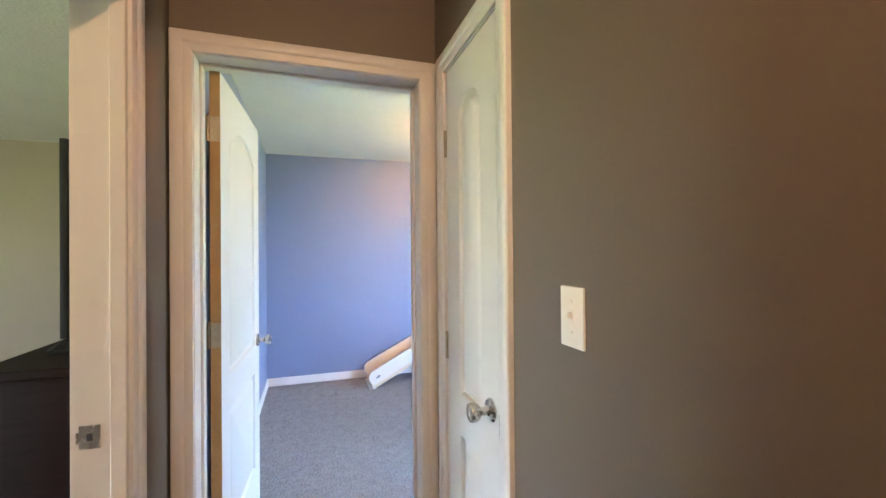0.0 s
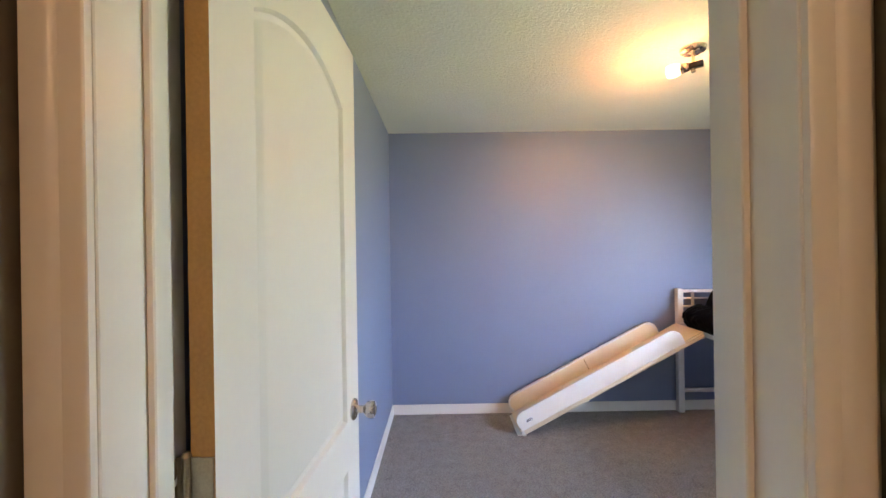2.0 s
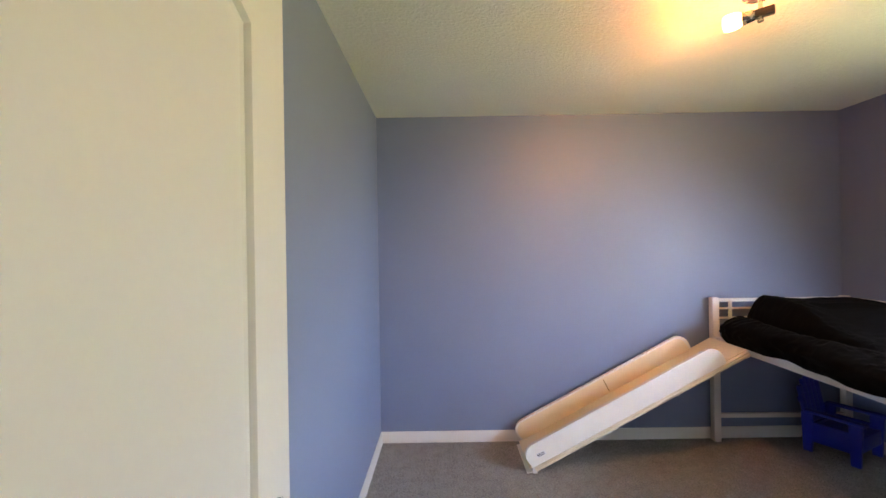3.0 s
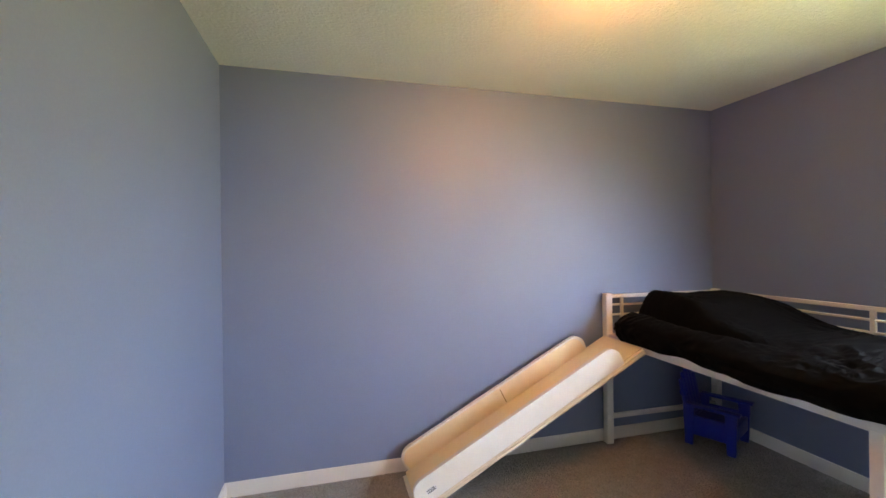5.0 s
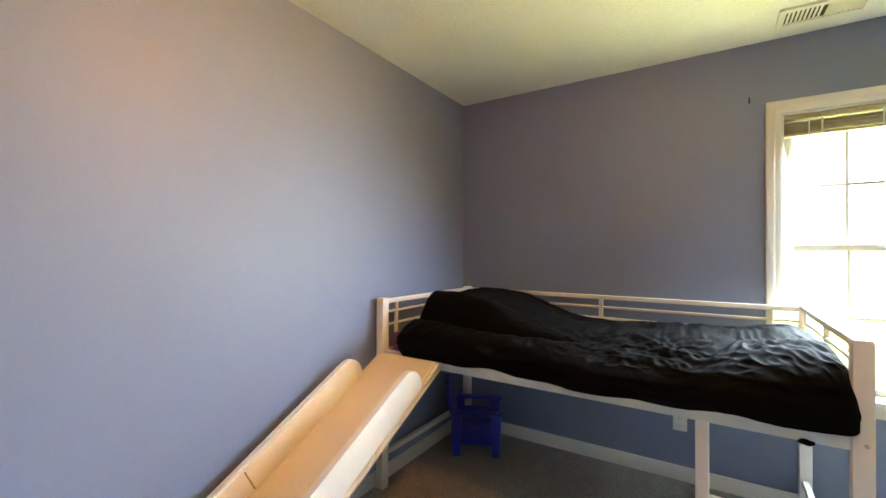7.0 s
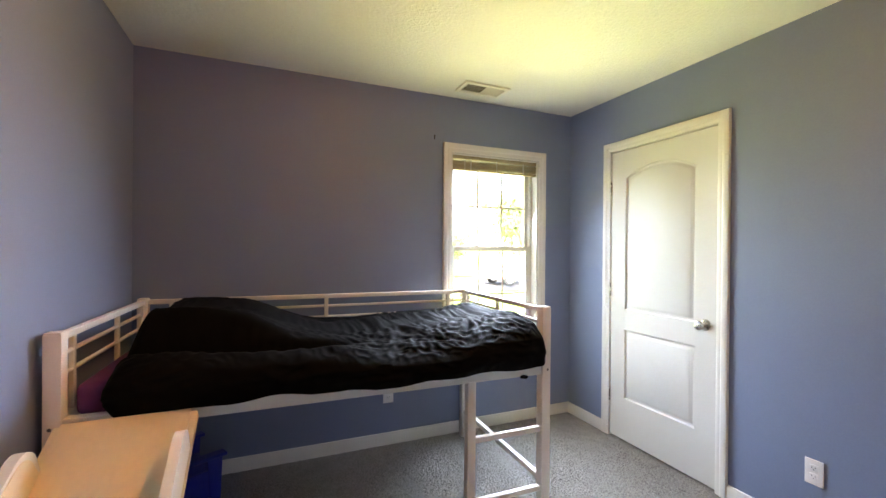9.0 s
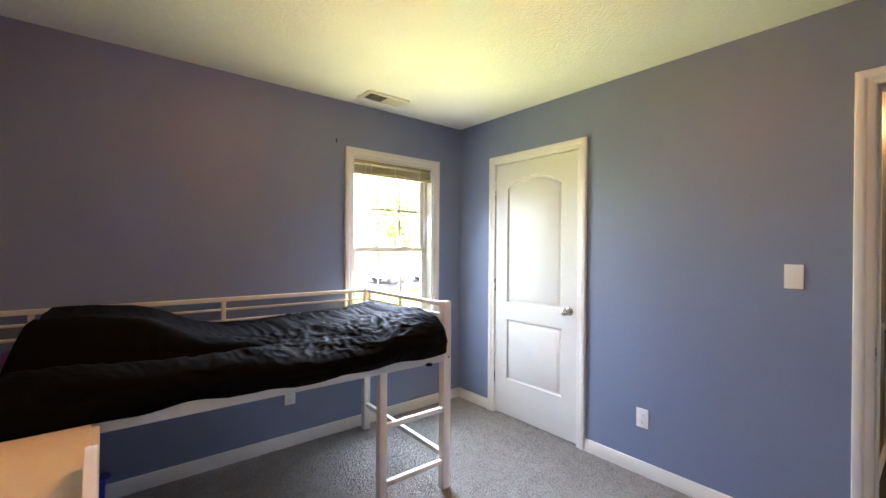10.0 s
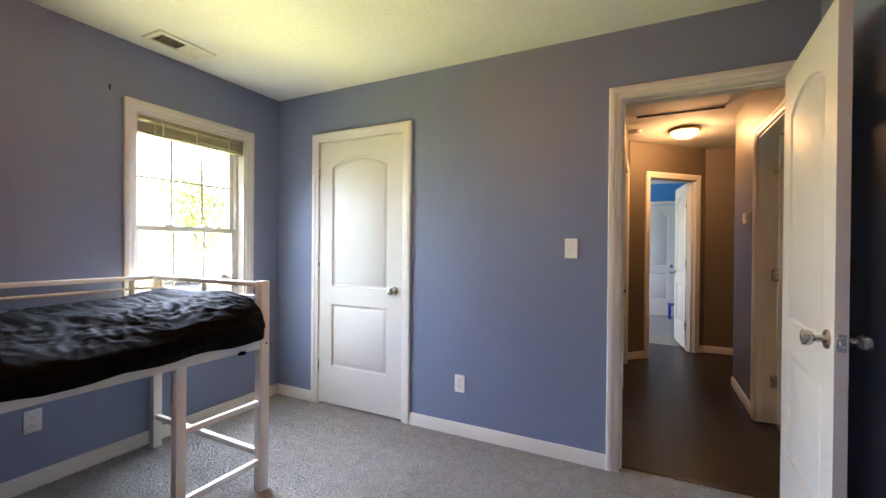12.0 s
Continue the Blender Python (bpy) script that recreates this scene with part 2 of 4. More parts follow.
def wall(bm, axis, a0, a1, b0, b1, z0, z1, holes=(), low=0, high=0):
    """A wall along axis from a0 to a1, b0 to b1 thick, with holes (a0, a1, z0, z1). low, high: slots of the faces towards less and more of the thin axis."""
    cuts_a = sorted({a0, a1, *(h[0] for h in holes), *(h[1] for h in holes)})
    cuts_z = sorted({z0, z1, *(max(z0, h[2]) for h in holes), *(min(z1, h[3]) for h in holes)})
    solid = set()
    for i in range(len(cuts_a) - 1):
        for j in range(len(cuts_z) - 1):
            ca, cz = (cuts_a[i] + cuts_a[i + 1]) / 2, (cuts_z[j] + cuts_z[j + 1]) / 2
            if not any(h[0] < ca < h[1] and h[2] < cz < h[3] for h in holes):
                solid.add((i, j))
    made = {}

    def vert(i, k, j):
        if (i, k, j) not in made:
            a, t = cuts_a[i], (b0, b1)[k]
            made[i, k, j] = bm.verts.new((a, t, cuts_z[j]) if axis == "x" else (t, a, cuts_z[j]))
        return made[i, k, j]

    def quad(slot, *corners):
        bm.faces.new([vert(*c) for c in corners]).material_index = slot

    for i, j in solid:
        quad(low, (i, 0, j), (i + 1, 0, j), (i + 1, 0, j + 1), (i, 0, j + 1))
        quad(high, (i, 1, j), (i, 1, j + 1), (i + 1, 1, j + 1), (i + 1, 1, j))
        if (i - 1, j) not in solid:
            quad(0, (i, 0, j), (i, 0, j + 1), (i, 1, j + 1), (i, 1, j))
        if (i + 1, j) not in solid:
            quad(0, (i + 1, 0, j), (i + 1, 1, j), (i + 1, 1, j + 1), (i + 1, 0, j + 1))
        if (i, j - 1) not in solid:
            quad(0, (i, 0, j), (i, 1, j), (i + 1, 1, j), (i + 1, 0, j))
        if (i, j + 1) not in solid:
            quad(0, (i, 0, j + 1), (i + 1, 0, j + 1), (i + 1, 1, j + 1), (i, 1, j + 1))
    return bm


H = 2.45
XL, XR, YD, YB = -0.352, 3.134, 1.974, 4.97      # bedroom
HL, HR, YH = -0.355, 0.555, 1.83              # hall
CW, CT = 0.065, 0.019                         # casing width and thickness

# ---- structure ----
structure("floor_bedroom", block(XL - 0.12, XR + 0.1, 1.90, YB + 0.1, -0.12, 0.0, 0), CARPET, "grey plush carpet over the bedroom floor")
structure("floor_hall", block(-1.75, HR + 0.12, -1.6, 1.90, -0.12, -0.008, 0), FLOOR_DARK, "dark brown vinyl hall floor")
structure("floor_den", block(-5.0, -0.475, 0.0, 5.1, -0.12, -0.004, 0), CARPET_BEIGE, "beige carpet in the den")
bm = bmesh.new()
box(bm, -0.6, 3.2, -4.3, -1.6, -0.12, -0.002)
box(bm, HR + 0.12, 3.2, -1.6, 1.90, -0.12, -0.002)
structure("floor_blue_room", bm, CARPET, "grey carpet in the blue room")
structure("ceiling_bedroom", block(XL - 0.12, XR + 0.14, 1.83, YB + 0.14, H, H + 0.12, 0), CEILING, "textured white bedroom ceiling")
structure("ceiling_hall", block(-1.75, XR + 0.14, -4.4, 1.83, H, H + 0.12, 0), CEILING, "textured white hall ceiling")
structure("ceiling_den", block(-5.2, -0.49, -4.4, 5.2, H + 0.002, H + 0.14, 0), CEILING, "white den ceiling")

structure("wall_back", wall(bmesh.new(), "x", XL - 0.12, XR + 0.145, YB, YB + 0.14, 0, H), WALL_BLUE, "slate blue bedroom wall behind the slide")
structure("wall_partition", wall(bmesh.new(), "y", YD - 0.07, YB, XL - 0.12, XL, 0, H, low=1, high=0), [WALL_BLUE, WALL_BEIGE], "slate blue bedroom wall beside the door")
structure("wall_door", wall(bmesh.new(), "x", XL, XR, YH, YD, 0, H, [(-0.30, 0.505, 0, 2.084), (1.888, 2.70, 0, 2.072)], low=1, high=0), [WALL_BLUE, WALL_TAUPE], "slate blue wall with the bedroom and closet doors")
WY0, WY1, WZ0, WZ1 = 2.293, 3.056, 0.60, 2.052
# the first hole is the blue room's assumed, unseen window
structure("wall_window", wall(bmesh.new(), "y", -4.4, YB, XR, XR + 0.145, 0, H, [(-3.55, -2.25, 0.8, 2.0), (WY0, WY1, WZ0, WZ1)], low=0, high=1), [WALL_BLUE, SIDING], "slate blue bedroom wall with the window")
structure("wall_hall_left", wall(bmesh.new(), "y", -0.10, YD - 0.07, HL - 0.12, HL, 0, H, [(0.755, 1.535, 0, 2.068)], low=1, high=0), [WALL_TAUPE, WALL_BEIGE], "taupe hall wall with the den doorway")
structure("wall_hall_right", wall(bmesh.new(), "y", -0.66, YH, HR, HR + 0.12, 0, H, [(-0.395, 0.425, 0, 2.068), (1.247, 1.723, 0, 2.068)], low=0, high=0), WALL_TAUPE, "taupe hall wall with the linen closet door")
bm = wall(bmesh.new(), "x", 0.0, 1.215, -0.12, 0.0, 0, H, [(0.275, 1.005, 0, 2.068)], low=1, high=0)
bm.transform(pose(0.545, -0.585, 0, 0, 0, 225) @ Matrix.Diagonal((1, -1, 1, 1)))
structure("wall_hall_angled", bm, [WALL_TAUPE, WALL_SKYBLUE], "angled taupe hall wall with the blue room doorway")
structure("wall_hall_end", wall(bmesh.new(), "x", -1.75, -0.262, -1.52, -1.39, 0, H, low=1), [WALL_TAUPE, WALL_SKYBLUE], "taupe wall at the end of the hall")
structure("wall_hall_far", wall(bmesh.new(), "y", -1.5, -0.1, -1.87, -1.75, 0, H), WALL_TAUPE, "taupe wall round the hall corner")
structure("wall_den_south", wall(bmesh.new(), "x", -5.0, HL - 0.12, -0.22, -0.10, 0, H, low=1, high=0), [WALL_BEIGE, WALL_TAUPE], "wall between den and hall")
structure("wall_den_back", wall(bmesh.new(), "x", -5.1, XL - 0.12, 5.05, 5.19, 0, H), WALL_BEIGE, "beige den wall")
# window opening assumed out of view, to hold the den's added lamp
structure("wall_den_west", wall(bmesh.new(), "y", -4.4, 5.19, -5.12, -5.0, 0, H, [(0.4, 1.8, 0.8, 2.0)]), WALL_BEIGE, "beige den wall with an assumed, unseen window opening")
structure("wall_blue_west", wall(bmesh.new(), "y", -4.2, -1.52, -0.57, -0.45, 0, H), WALL_SKYBLUE, "bright blue wall of the far room")
structure("wall_blue_south", wall(bmesh.new(), "x", -5.0, XR, -4.32, -4.2, 0, H), WALL_SKYBLUE, "bright blue end wall of the far room")
structure("wall_blue_north", wall(bmesh.new(), "x", HR + 0.12, XR, 0.30, 0.42, 0, H), WALL_SKYBLUE, "wall of the far room beside the closets")

# ---- trims, jambs and casings ----


CASING = [(0.0, 0.0), (0.0, 0.009), (0.004, 0.0115), (0.020, 0.0125), (0.026, 0.0125), (0.030, 0.0165), (0.036, 0.0185), (0.056, 0.019), (0.062, 0.0175), (0.065, 0.0135), (0.065, 0.0)]


def strip(rings, closed=False):
    """A body through rings of corners, capped at its ends."""
    bm = bmesh.new()
    vs = [[bm.verts.new(p) for p in ring] for ring in rings]
    n = len(vs[0])
    pairs = list(zip(vs, vs[1:])) + ([(vs[-1], vs[0])] if closed else [])
    for a, b in pairs:
        for k in range(n):
            bm.faces.new((a[k], a[(k + 1) % n], b[(k + 1) % n], b[k]))
    if not closed:
        bm.faces.new(vs[0])
        bm.faces.new(list(reversed(vs[-1])))
    return bm


def casing(name, m, width, top, label):
    """Casing round an opening of that width and top, standing proud towards +y, origin at the opening's middle on the wall face."""
    c = thing(name, m, label, "trim", kind="structure")
    w = width / 2
    for s in (-1, 1):
        part("side_casing", strip([[(s * (w + p), d, 0.0) for p, d in CASING], [(s * (w + p), d, top + p) for p, d in CASING]]), TRIM, c)
    part("head_casing", strip([[(-w - p, d, top + p) for p, d in CASING], [(w + p, d, top + p) for p, d in CASING]]), TRIM, c)
    return c


def jamb(name, m, width, top, depth, stop0, stop1, label):
    """The lining of an opening, from the wall face at y = 0 back to y = -depth, with stops."""
    c = thing(name, m, label, "trim", kind="structure")
    w = width / 2
    for s in (-1, 1):
        part("side_jamb", block(s * w, s * (w + 0.02), -depth, 0, 0, top, 0.0015, 1), TRIM, c)
        part("door_stop", block(s * (w - 0.011), s * w, -stop1, -stop0, 0, top - 0.011, 0.002, 1), TRIM, c)
    part("head_jamb", block(-w - 0.02, w + 0.02, -depth, 0, top, top + 0.02, 0.0015, 1), TRIM, c)
    part("door_stop", block(-w, w, -stop1, -stop0, top - 0.011, top, 0.002, 1), TRIM, c)
    return c


T = 2.054
DMID, DW = 0.1025, 0.768      # bedroom doorway
TB = 2.066
jamb("jamb_bedroom", pose(DMID, YD, 0), DW, TB, YD - YH, 0.037, 0.072, "white painted jamb of the bedroom doorway")
casing("casing_bedroom", pose(DMID, YD, 0), DW + 0.006, TB + 0.003, "white casing round the bedroom doorway")
casing("casing_bedroom_hall", pose(DMID, YH, 0, 0, 0, 180), DW + 0.006, TB + 0.003, "white hall casing round the bedroom doorway")
jamb("jamb_closet", pose(2.294, YD, 0), 0.775, T, YD - YH, 0.037, 0.072, "white painted closet jamb")
casing("casing_closet", pose(2.294, YD, 0), 0.781, T + 0.003, "white casing round the closet door")
jamb("jamb_den", pose(HL, 1.145, 0, 0, 0, -90), 0.74, T, 0.12, 0.0, 0.035, "white painted jamb of the den doorway")
casing("casing_den", pose(HL, 1.145, 0, 0, 0, -90), 0.746, T + 0.003, "white casing round the den doorway")
jamb("jamb_linen", pose(HR, 1.485, 0, 0, 0, 90), 0.44, T, 0.12, 0.037, 0.072, "white painted linen closet jamb")
casing("casing_linen", pose(HR, 1.485, 0, 0, 0, 90), 0.446, T + 0.003, "white casing round the linen closet door")
jamb("jamb_side", pose(HR, 0.015, 0, 0, 0, 90), 0.78, T, 0.12, 0.04, 0.075, "white painted jamb of a side door")
casing("casing_side", pose(HR, 0.015, 0, 0, 0, 90), 0.786, T + 0.003, "white casing round a side door")
ANG = pose(0.545, -0.585, 0, 0, 0, 225)       # along the angled wall, hall side towards -y
jamb("jamb_blue_room", ANG @ pose(0.64, 0, 0, 0, 0, 180), 0.69, T, 0.12, 0.04, 0.078, "white painted jamb of the blue room doorway")
casing("casing_blue_room", ANG @ pose(0.64, 0, 0, 0, 0, 180), 0.696, T + 0.003, "white casing round the blue room doorway")
bm = bmesh.new()
box(bm, DMID - DW / 2, DMID + DW / 2, 1.872, 1.915, -0.008, 0.006)
structure("threshold_bedroom", bevel(bm, 0.004), FLOOR_DARK, "dark transition strip between vinyl and carpet", category="threshold")


def baseboard(name, runs, label):
    """Runs of ((x, y), (x, y)); the room lies to the left of each run."""
    for (xa, ya), (xb, yb) in runs:
        d = Vector((xb - xa, yb - ya, 0))
        prof = ((0, 0), (0.013, 0), (0.013, 0.062), (0.0095, 0.069), (0.008, 0.079), (0.004, 0.083), (0, 0.083))
        bm = bmesh.new()
        ends = [[bm.verts.new((x, t, z)) for t, z in prof] for x in (0, d.length)]
        n = len(prof)
        for k in range(n):
            bm.faces.new((ends[0][k], ends[0][(k + 1) % n], ends[1][(k + 1) % n], ends[1][k]))
        bm.faces.new(ends[0])
        bm.faces.new(list(reversed(ends[1])))
        ob = structure(name, bm, TRIM, label, category="baseboard")
        ob.matrix_world = Matrix.Translation((xa, ya, 0)) @ Matrix.Rotation(math.atan2(d.y, d.x), 4, "Z")


baseboard("baseboard_back", [((XR, YB), (XL, YB))], "white baseboard along the bedroom's back wall")
baseboard("baseboard_window", [((XR, YD + 0.013), (XR, YB - 0.013))], "white baseboard under the window wall")
baseboard("baseboard_left", [((XL, YB - 0.013), (XL, YD + 0.02))], "white baseboard beside the bedroom door")
baseboard("baseboard_door", [((DMID + DW / 2 + CW + 0.004, YD), (2.294 - 0.3905 - CW, YD)), ((2.294 + 0.3905 + CW, YD), (XR, YD))], "white baseboard along the door wall")
baseboard("baseboard_hall_left", [((HL, 0.706), (HL, -0.1)), ((HL, 1.83), (HL, 1.584))], "white baseboard along the hall")
baseboard("baseboard_hall_right", [((HR, 0.474), (HR, 1.196)), ((HR, 1.775), (HR, 1.83)), ((HR, -0.575), (HR, -0.445))], "white baseboard along the hall")
baseboard("baseboard_angled", [((-0.260, -1.390), (-0.200, -1.330)), ((0.384, -0.746), (0.545, -0.585))], "white baseboard along the angled wall")
baseboard("baseboard_hall_end", [((-1.75, -1.39), (-0.260, -1.39))], "white baseboard at the hall's end")
baseboard("baseboard_den", [((-0.49, 5.05), (-5.0, 5.05))], "white baseboard in the den")
baseboard("baseboard_blue_room", [((-0.45, -4.2), (XR, -4.2))], "white baseboard in the blue room")


def tufts(name, x0, x1, y0, y1, step, label, mat):
    """Cut-pile tufts: small leaning three-sided points, one sheet."""
    rg = np.random.RandomState(7)
    gx, gy = np.meshgrid(np.arange(x0, x1, step), np.arange(y0, y1, step))
    n = gx.size
    cx = gx.ravel() + rg.uniform(-0.5, 0.5, n) * step
    cy = gy.ravel() + rg.uniform(-0.5, 0.5, n) * step
    cx, cy = np.clip(cx, x0, x1), np.clip(cy, y0, y1)
    turn, size, high = rg.uniform(0, 6.283, n), rg.uniform(0.55, 0.95, n) * step, rg.uniform(0.0025, 0.0064, n)
    lean = rg.uniform(-0.005, 0.005, (2, n))
    co = np.zeros((n, 4, 3))
    for k in range(3):
        co[:, k, 0], co[:, k, 1], co[:, k, 2] = cx + size * np.cos(turn + k * 2.0944), cy + size * np.sin(turn + k * 2.0944), -0.002
    co[:, 3, 0], co[:, 3, 1], co[:, 3, 2] = cx + lean[0], cy + lean[1], high
    base = np.arange(n)[:, None, None] * 4
    tri = (base + np.array([[0, 1, 3], [1, 2, 3], [2, 0, 3]])[None]).reshape(-1, 3)
    me = bpy.data.meshes.new(name)
    me.from_pydata(co.reshape(-1, 3).tolist(), [], tri.tolist())
    me.materials.append(mat)
    return tagged(new(name, me), label, "carpet", kind="stuff")


tufts("carpet_pile", XL + 0.014, XR - 0.014, 1.915, YB - 0.014, 0.0095, "grey cut-pile carpet tufts on the bedroom floor", CARPET_TUFT)

# ---- doors ----


def panel_loop(x0, x1, z0, z1, rise, inset):
    """Outline of a door panel, arched at the top when rise > 0, moved inwards by inset."""
    pts = [(x0 + inset, z0 + inset), (x1 - inset, z0 + inset)]
    n = 14
    if rise > 0:
        half = (x1 - x0) / 2
        r = (half * half + rise * rise) / (2 * rise)
        cx, cz = (x0 + x1) / 2, z1 + rise - r
        r -= inset
        a = math.asin((half - inset) / r)
        pts += [(cx + r * math.sin(a - 2 * a * i / n), cz + r * math.cos(a - 2 * a * i / n)) for i in range(n + 1)]
    else:
        pts += [(x1 - inset - (x1 - x0 - 2 * inset) * i / n, z1 - inset) for i in range(n + 1)]
    return pts


def leaf_mesh(w, h, panels, thick=0.035):
    """A moulded two-panel leaf, hinge side at x = 0, its faces at y = 0 and y = -thick. Slot 1: the bare hinge edge."""
    bm = bmesh.new()
    for y, s in ((0.0, -1), (-thick, 1)):
        border = [bm.verts.new((x, y, z)) for x, z in ((0, 0), (w, 0), (w, h), (0, h))]
        edges = [bm.edges.new((border[i], border[(i + 1) % 4])) for i in range(4)]
        for p in panels:
            prev = None
            for inset, deep in ((0, 0), (0.002, 0.003), (0.006, 0.011), (0.016, 0.013), (0.020, 0.0115), (0.033, 0.004), (0.037, 0.0025)):
                ring = [bm.verts.new((x, y + s * deep, z)) for x, z in panel_loop(*p, inset)]
                k = len(ring)
                if prev is None:
                    edges += [bm.edges.new((ring[i], ring[(i + 1) % k])) for i in range(k)]
                else:
                    for i in range(k):
                        bm.faces.new((prev[i], prev[(i + 1) % k], ring[(i + 1) % k], ring[i]))
                prev = ring
            bm.faces.new(prev)
        bmesh.ops.triangle_fill(bm, edges=edges, use_beauty=True)
    bm.verts.ensure_lookup_table()
    for x0, z0, x1, z1, slot in ((0, 0, w, 0, 0), (w, 0, w, h, 0), (w, h, 0, h, 0), (0, h, 0, 0, 1)):
        f = bm.faces.new([bm.verts.new(c) for c in ((x0, 0, z0), (x1, 0, z1), (x1, -thick, z1), (x0, -thick, z0))])
        f.material_index = slot
    bmesh.ops.remove_doubles(bm, verts=bm.verts, dist=0.0002)
    return bm


def two_panels(w):
    s = 0.125
    return [(s, w - s, 0.29, 0.775, 0.0), (s, w - s, 0.915, 1.835, 0.075 if w > 0.6 else 0.06)]


KNOB_PROFILE = [(0.0322, 0), (0.0325, 0.004), (0.029, 0.009), (0.015, 0.012), (0.0115, 0.016), (0.0115, 0.034), (0.016, 0.038), (0.0225, 0.043), (0.0262, 0.052), (0.0265, 0.060), (0.0245, 0.067), (0.017, 0.070), (0.004, 0.0705)]


def door(name, m, w, label, knob_z=0.925, edge=TRIM, pin=1, knobs=(1, -1), hinges=(0.30, 1.06, 1.79), hinge_mat=NICKEL, backset=0.062, bridge=0.0, tall=2.034):
    """A leaf hung at the origin: x along the leaf, faces at y = 0 and -0.035. pin: +1 when the hinge pins stand on the y = 0 side."""
    d = thing(name, m, label, "door", kind="structure")
    leaf = part("leaf", leaf_mesh(w, tall, two_panels(w)), [DOOR_WHITE, edge], d)
    leaf.location.z = 0.014
    for k in knobs:
        bmk = lathe(KNOB_PROFILE, 28, "Y")
        if k < 0:
            bmk.transform(Matrix.Rotation(math.pi, 4, "Z"))
        ob = part("knob", bmk, NICKEL, d, "satin nickel door knob")
        ob.location = (w - backset, 0.0 if k > 0 else -0.035, knob_z)
    bml = bmesh.new()
    box(bml, w - 0.001, w + 0.0015, -0.030, -0.005, knob_z - 0.029, knob_z + 0.029)
    box(bml, w, w + 0.010, -0.024, -0.012, knob_z - 0.008, knob_z + 0.008)
    part("latch", bevel(bml, 0.001, 1), NICKEL, d, "nickel latch plate")
    for z in hinges:
        bmh = bmesh.new()
        y = 0.004 if pin > 0 else -0.039
        tube(bmh, (-0.003, y, z - 0.046), (-0.003, y, z + 0.046), 0.0058, 12)
        tube(bmh, (-0.003, y, z + 0.046), (-0.003, y, z + 0.052), 0.0075, 12, 0.004)
        for j in range(1, 3):
            tube(bmh, (-0.003, y, z - 0.046 + j * 0.0305), (-0.003, y, z - 0.045 + j * 0.0305), 0.0062, 12)
        box(bmh, -0.0022, 0.0, *sorted((y, -0.033 if pin > 0 else -0.002)), z - 0.044, z + 0.044)
        if bridge:
            box(bmh, -0.0045, -0.0015, 0.004, bridge, z - 0.044, z + 0.044)
        part("hinge", bmh, hinge_mat, d, "worn metal butt hinge")
    return d


# bedroom door, swung open against the side wall; its hinge pins face the room
door("door_bedroom", Matrix.Translation((-0.262, 1.958, 0)) @ Matrix.Rotation(radians(86.7), 4, "Z"), 0.758, "white two-panel bedroom door standing open", edge=DOOR_EDGE, hinge_mat=BRASS, bridge=0.019, tall=2.05, knob_z=0.945, hinges=(0.30, 1.105, 1.853))
# jamb leaves of its hinges
for z in (0.30, 1.105, 1.853):
    bm = bmesh.new()
    box(bm, DMID - DW / 2, DMID - DW / 2 + 0.0022, YD - 0.036, YD + 0.002, z - 0.044, z + 0.044)
    tagged(new("hinge_leaf", mesh_of("hinge_leaf", bevel(bm, 0.0008, 1), NICKEL)), "nickel hinge leaf on the white jamb", "hinge", "hinge leaves", "structure")
# closet door, closed, pins towards the room
door("door_closet", pose(2.6795, YD - 0.001, 0) @ Matrix.Diagonal((-1, 1, 1, 1)), 0.770, "closed white two-panel closet door with arched panel", knobs=(1,))
# linen closet door in the hall, closed
door("door_linen", pose(HR + 0.001, 1.703, 0, 0, 0, 90) @ Matrix.Diagonal((-1, 1, 1, 1)), 0.4315, "closed narrow white linen closet door", knobs=(1,), hinge_mat=BRASS, knob_z=0.962, backset=0.06)
# side door, closed, set back in its jamb
door("door_side", pose(HR + 0.083, -0.372, 0, 0, 0, 90), 0.774, "closed white door off the hall", knobs=(1,), hinges=())
# den door, open into the den
door("door_den", pose(HL - 0.12, 0.777, 0, 0, 0, 176), 0.732, "white den door standing open", hinge_mat=NICKEL)
# blue room door, open into the room
door("door_blue_room", ANG @ pose(0.983, 0.12, 0, 0, 0, 52), 0.68, "white door standing open into the blue room", edge=DOOR_EDGE)
# closet door of the blue room, closed
door("door_blue_closet", pose(0.66, -4.165, 0) @ Matrix.Diagonal((-1, 1, 1, 1)), 0.762, "closed white closet door in the blue room", knobs=(1,), hinges=())
casing("casing_blue_closet", pose(0.279, -4.196, 0), 0.772, T + 0.003, "white casing round the blue room's closet")
for z in (0.30, 1.06, 1.79):
    bm = bmesh.new()
    box(bm, HL - 0.118, HL - 0.085, 0.775, 0.7775, z - 0.044, z + 0.044)
    tube(bm, (HL - 0.124, 0.779, z - 0.045), (HL - 0.124, 0.779, z + 0.045), 0.006)
    tagged(new("hinge_leaf", mesh_of("hinge_leaf", bm, NICKEL)), "nickel hinge leaf on the den door jamb", "hinge", "hinge leaves", "structure")


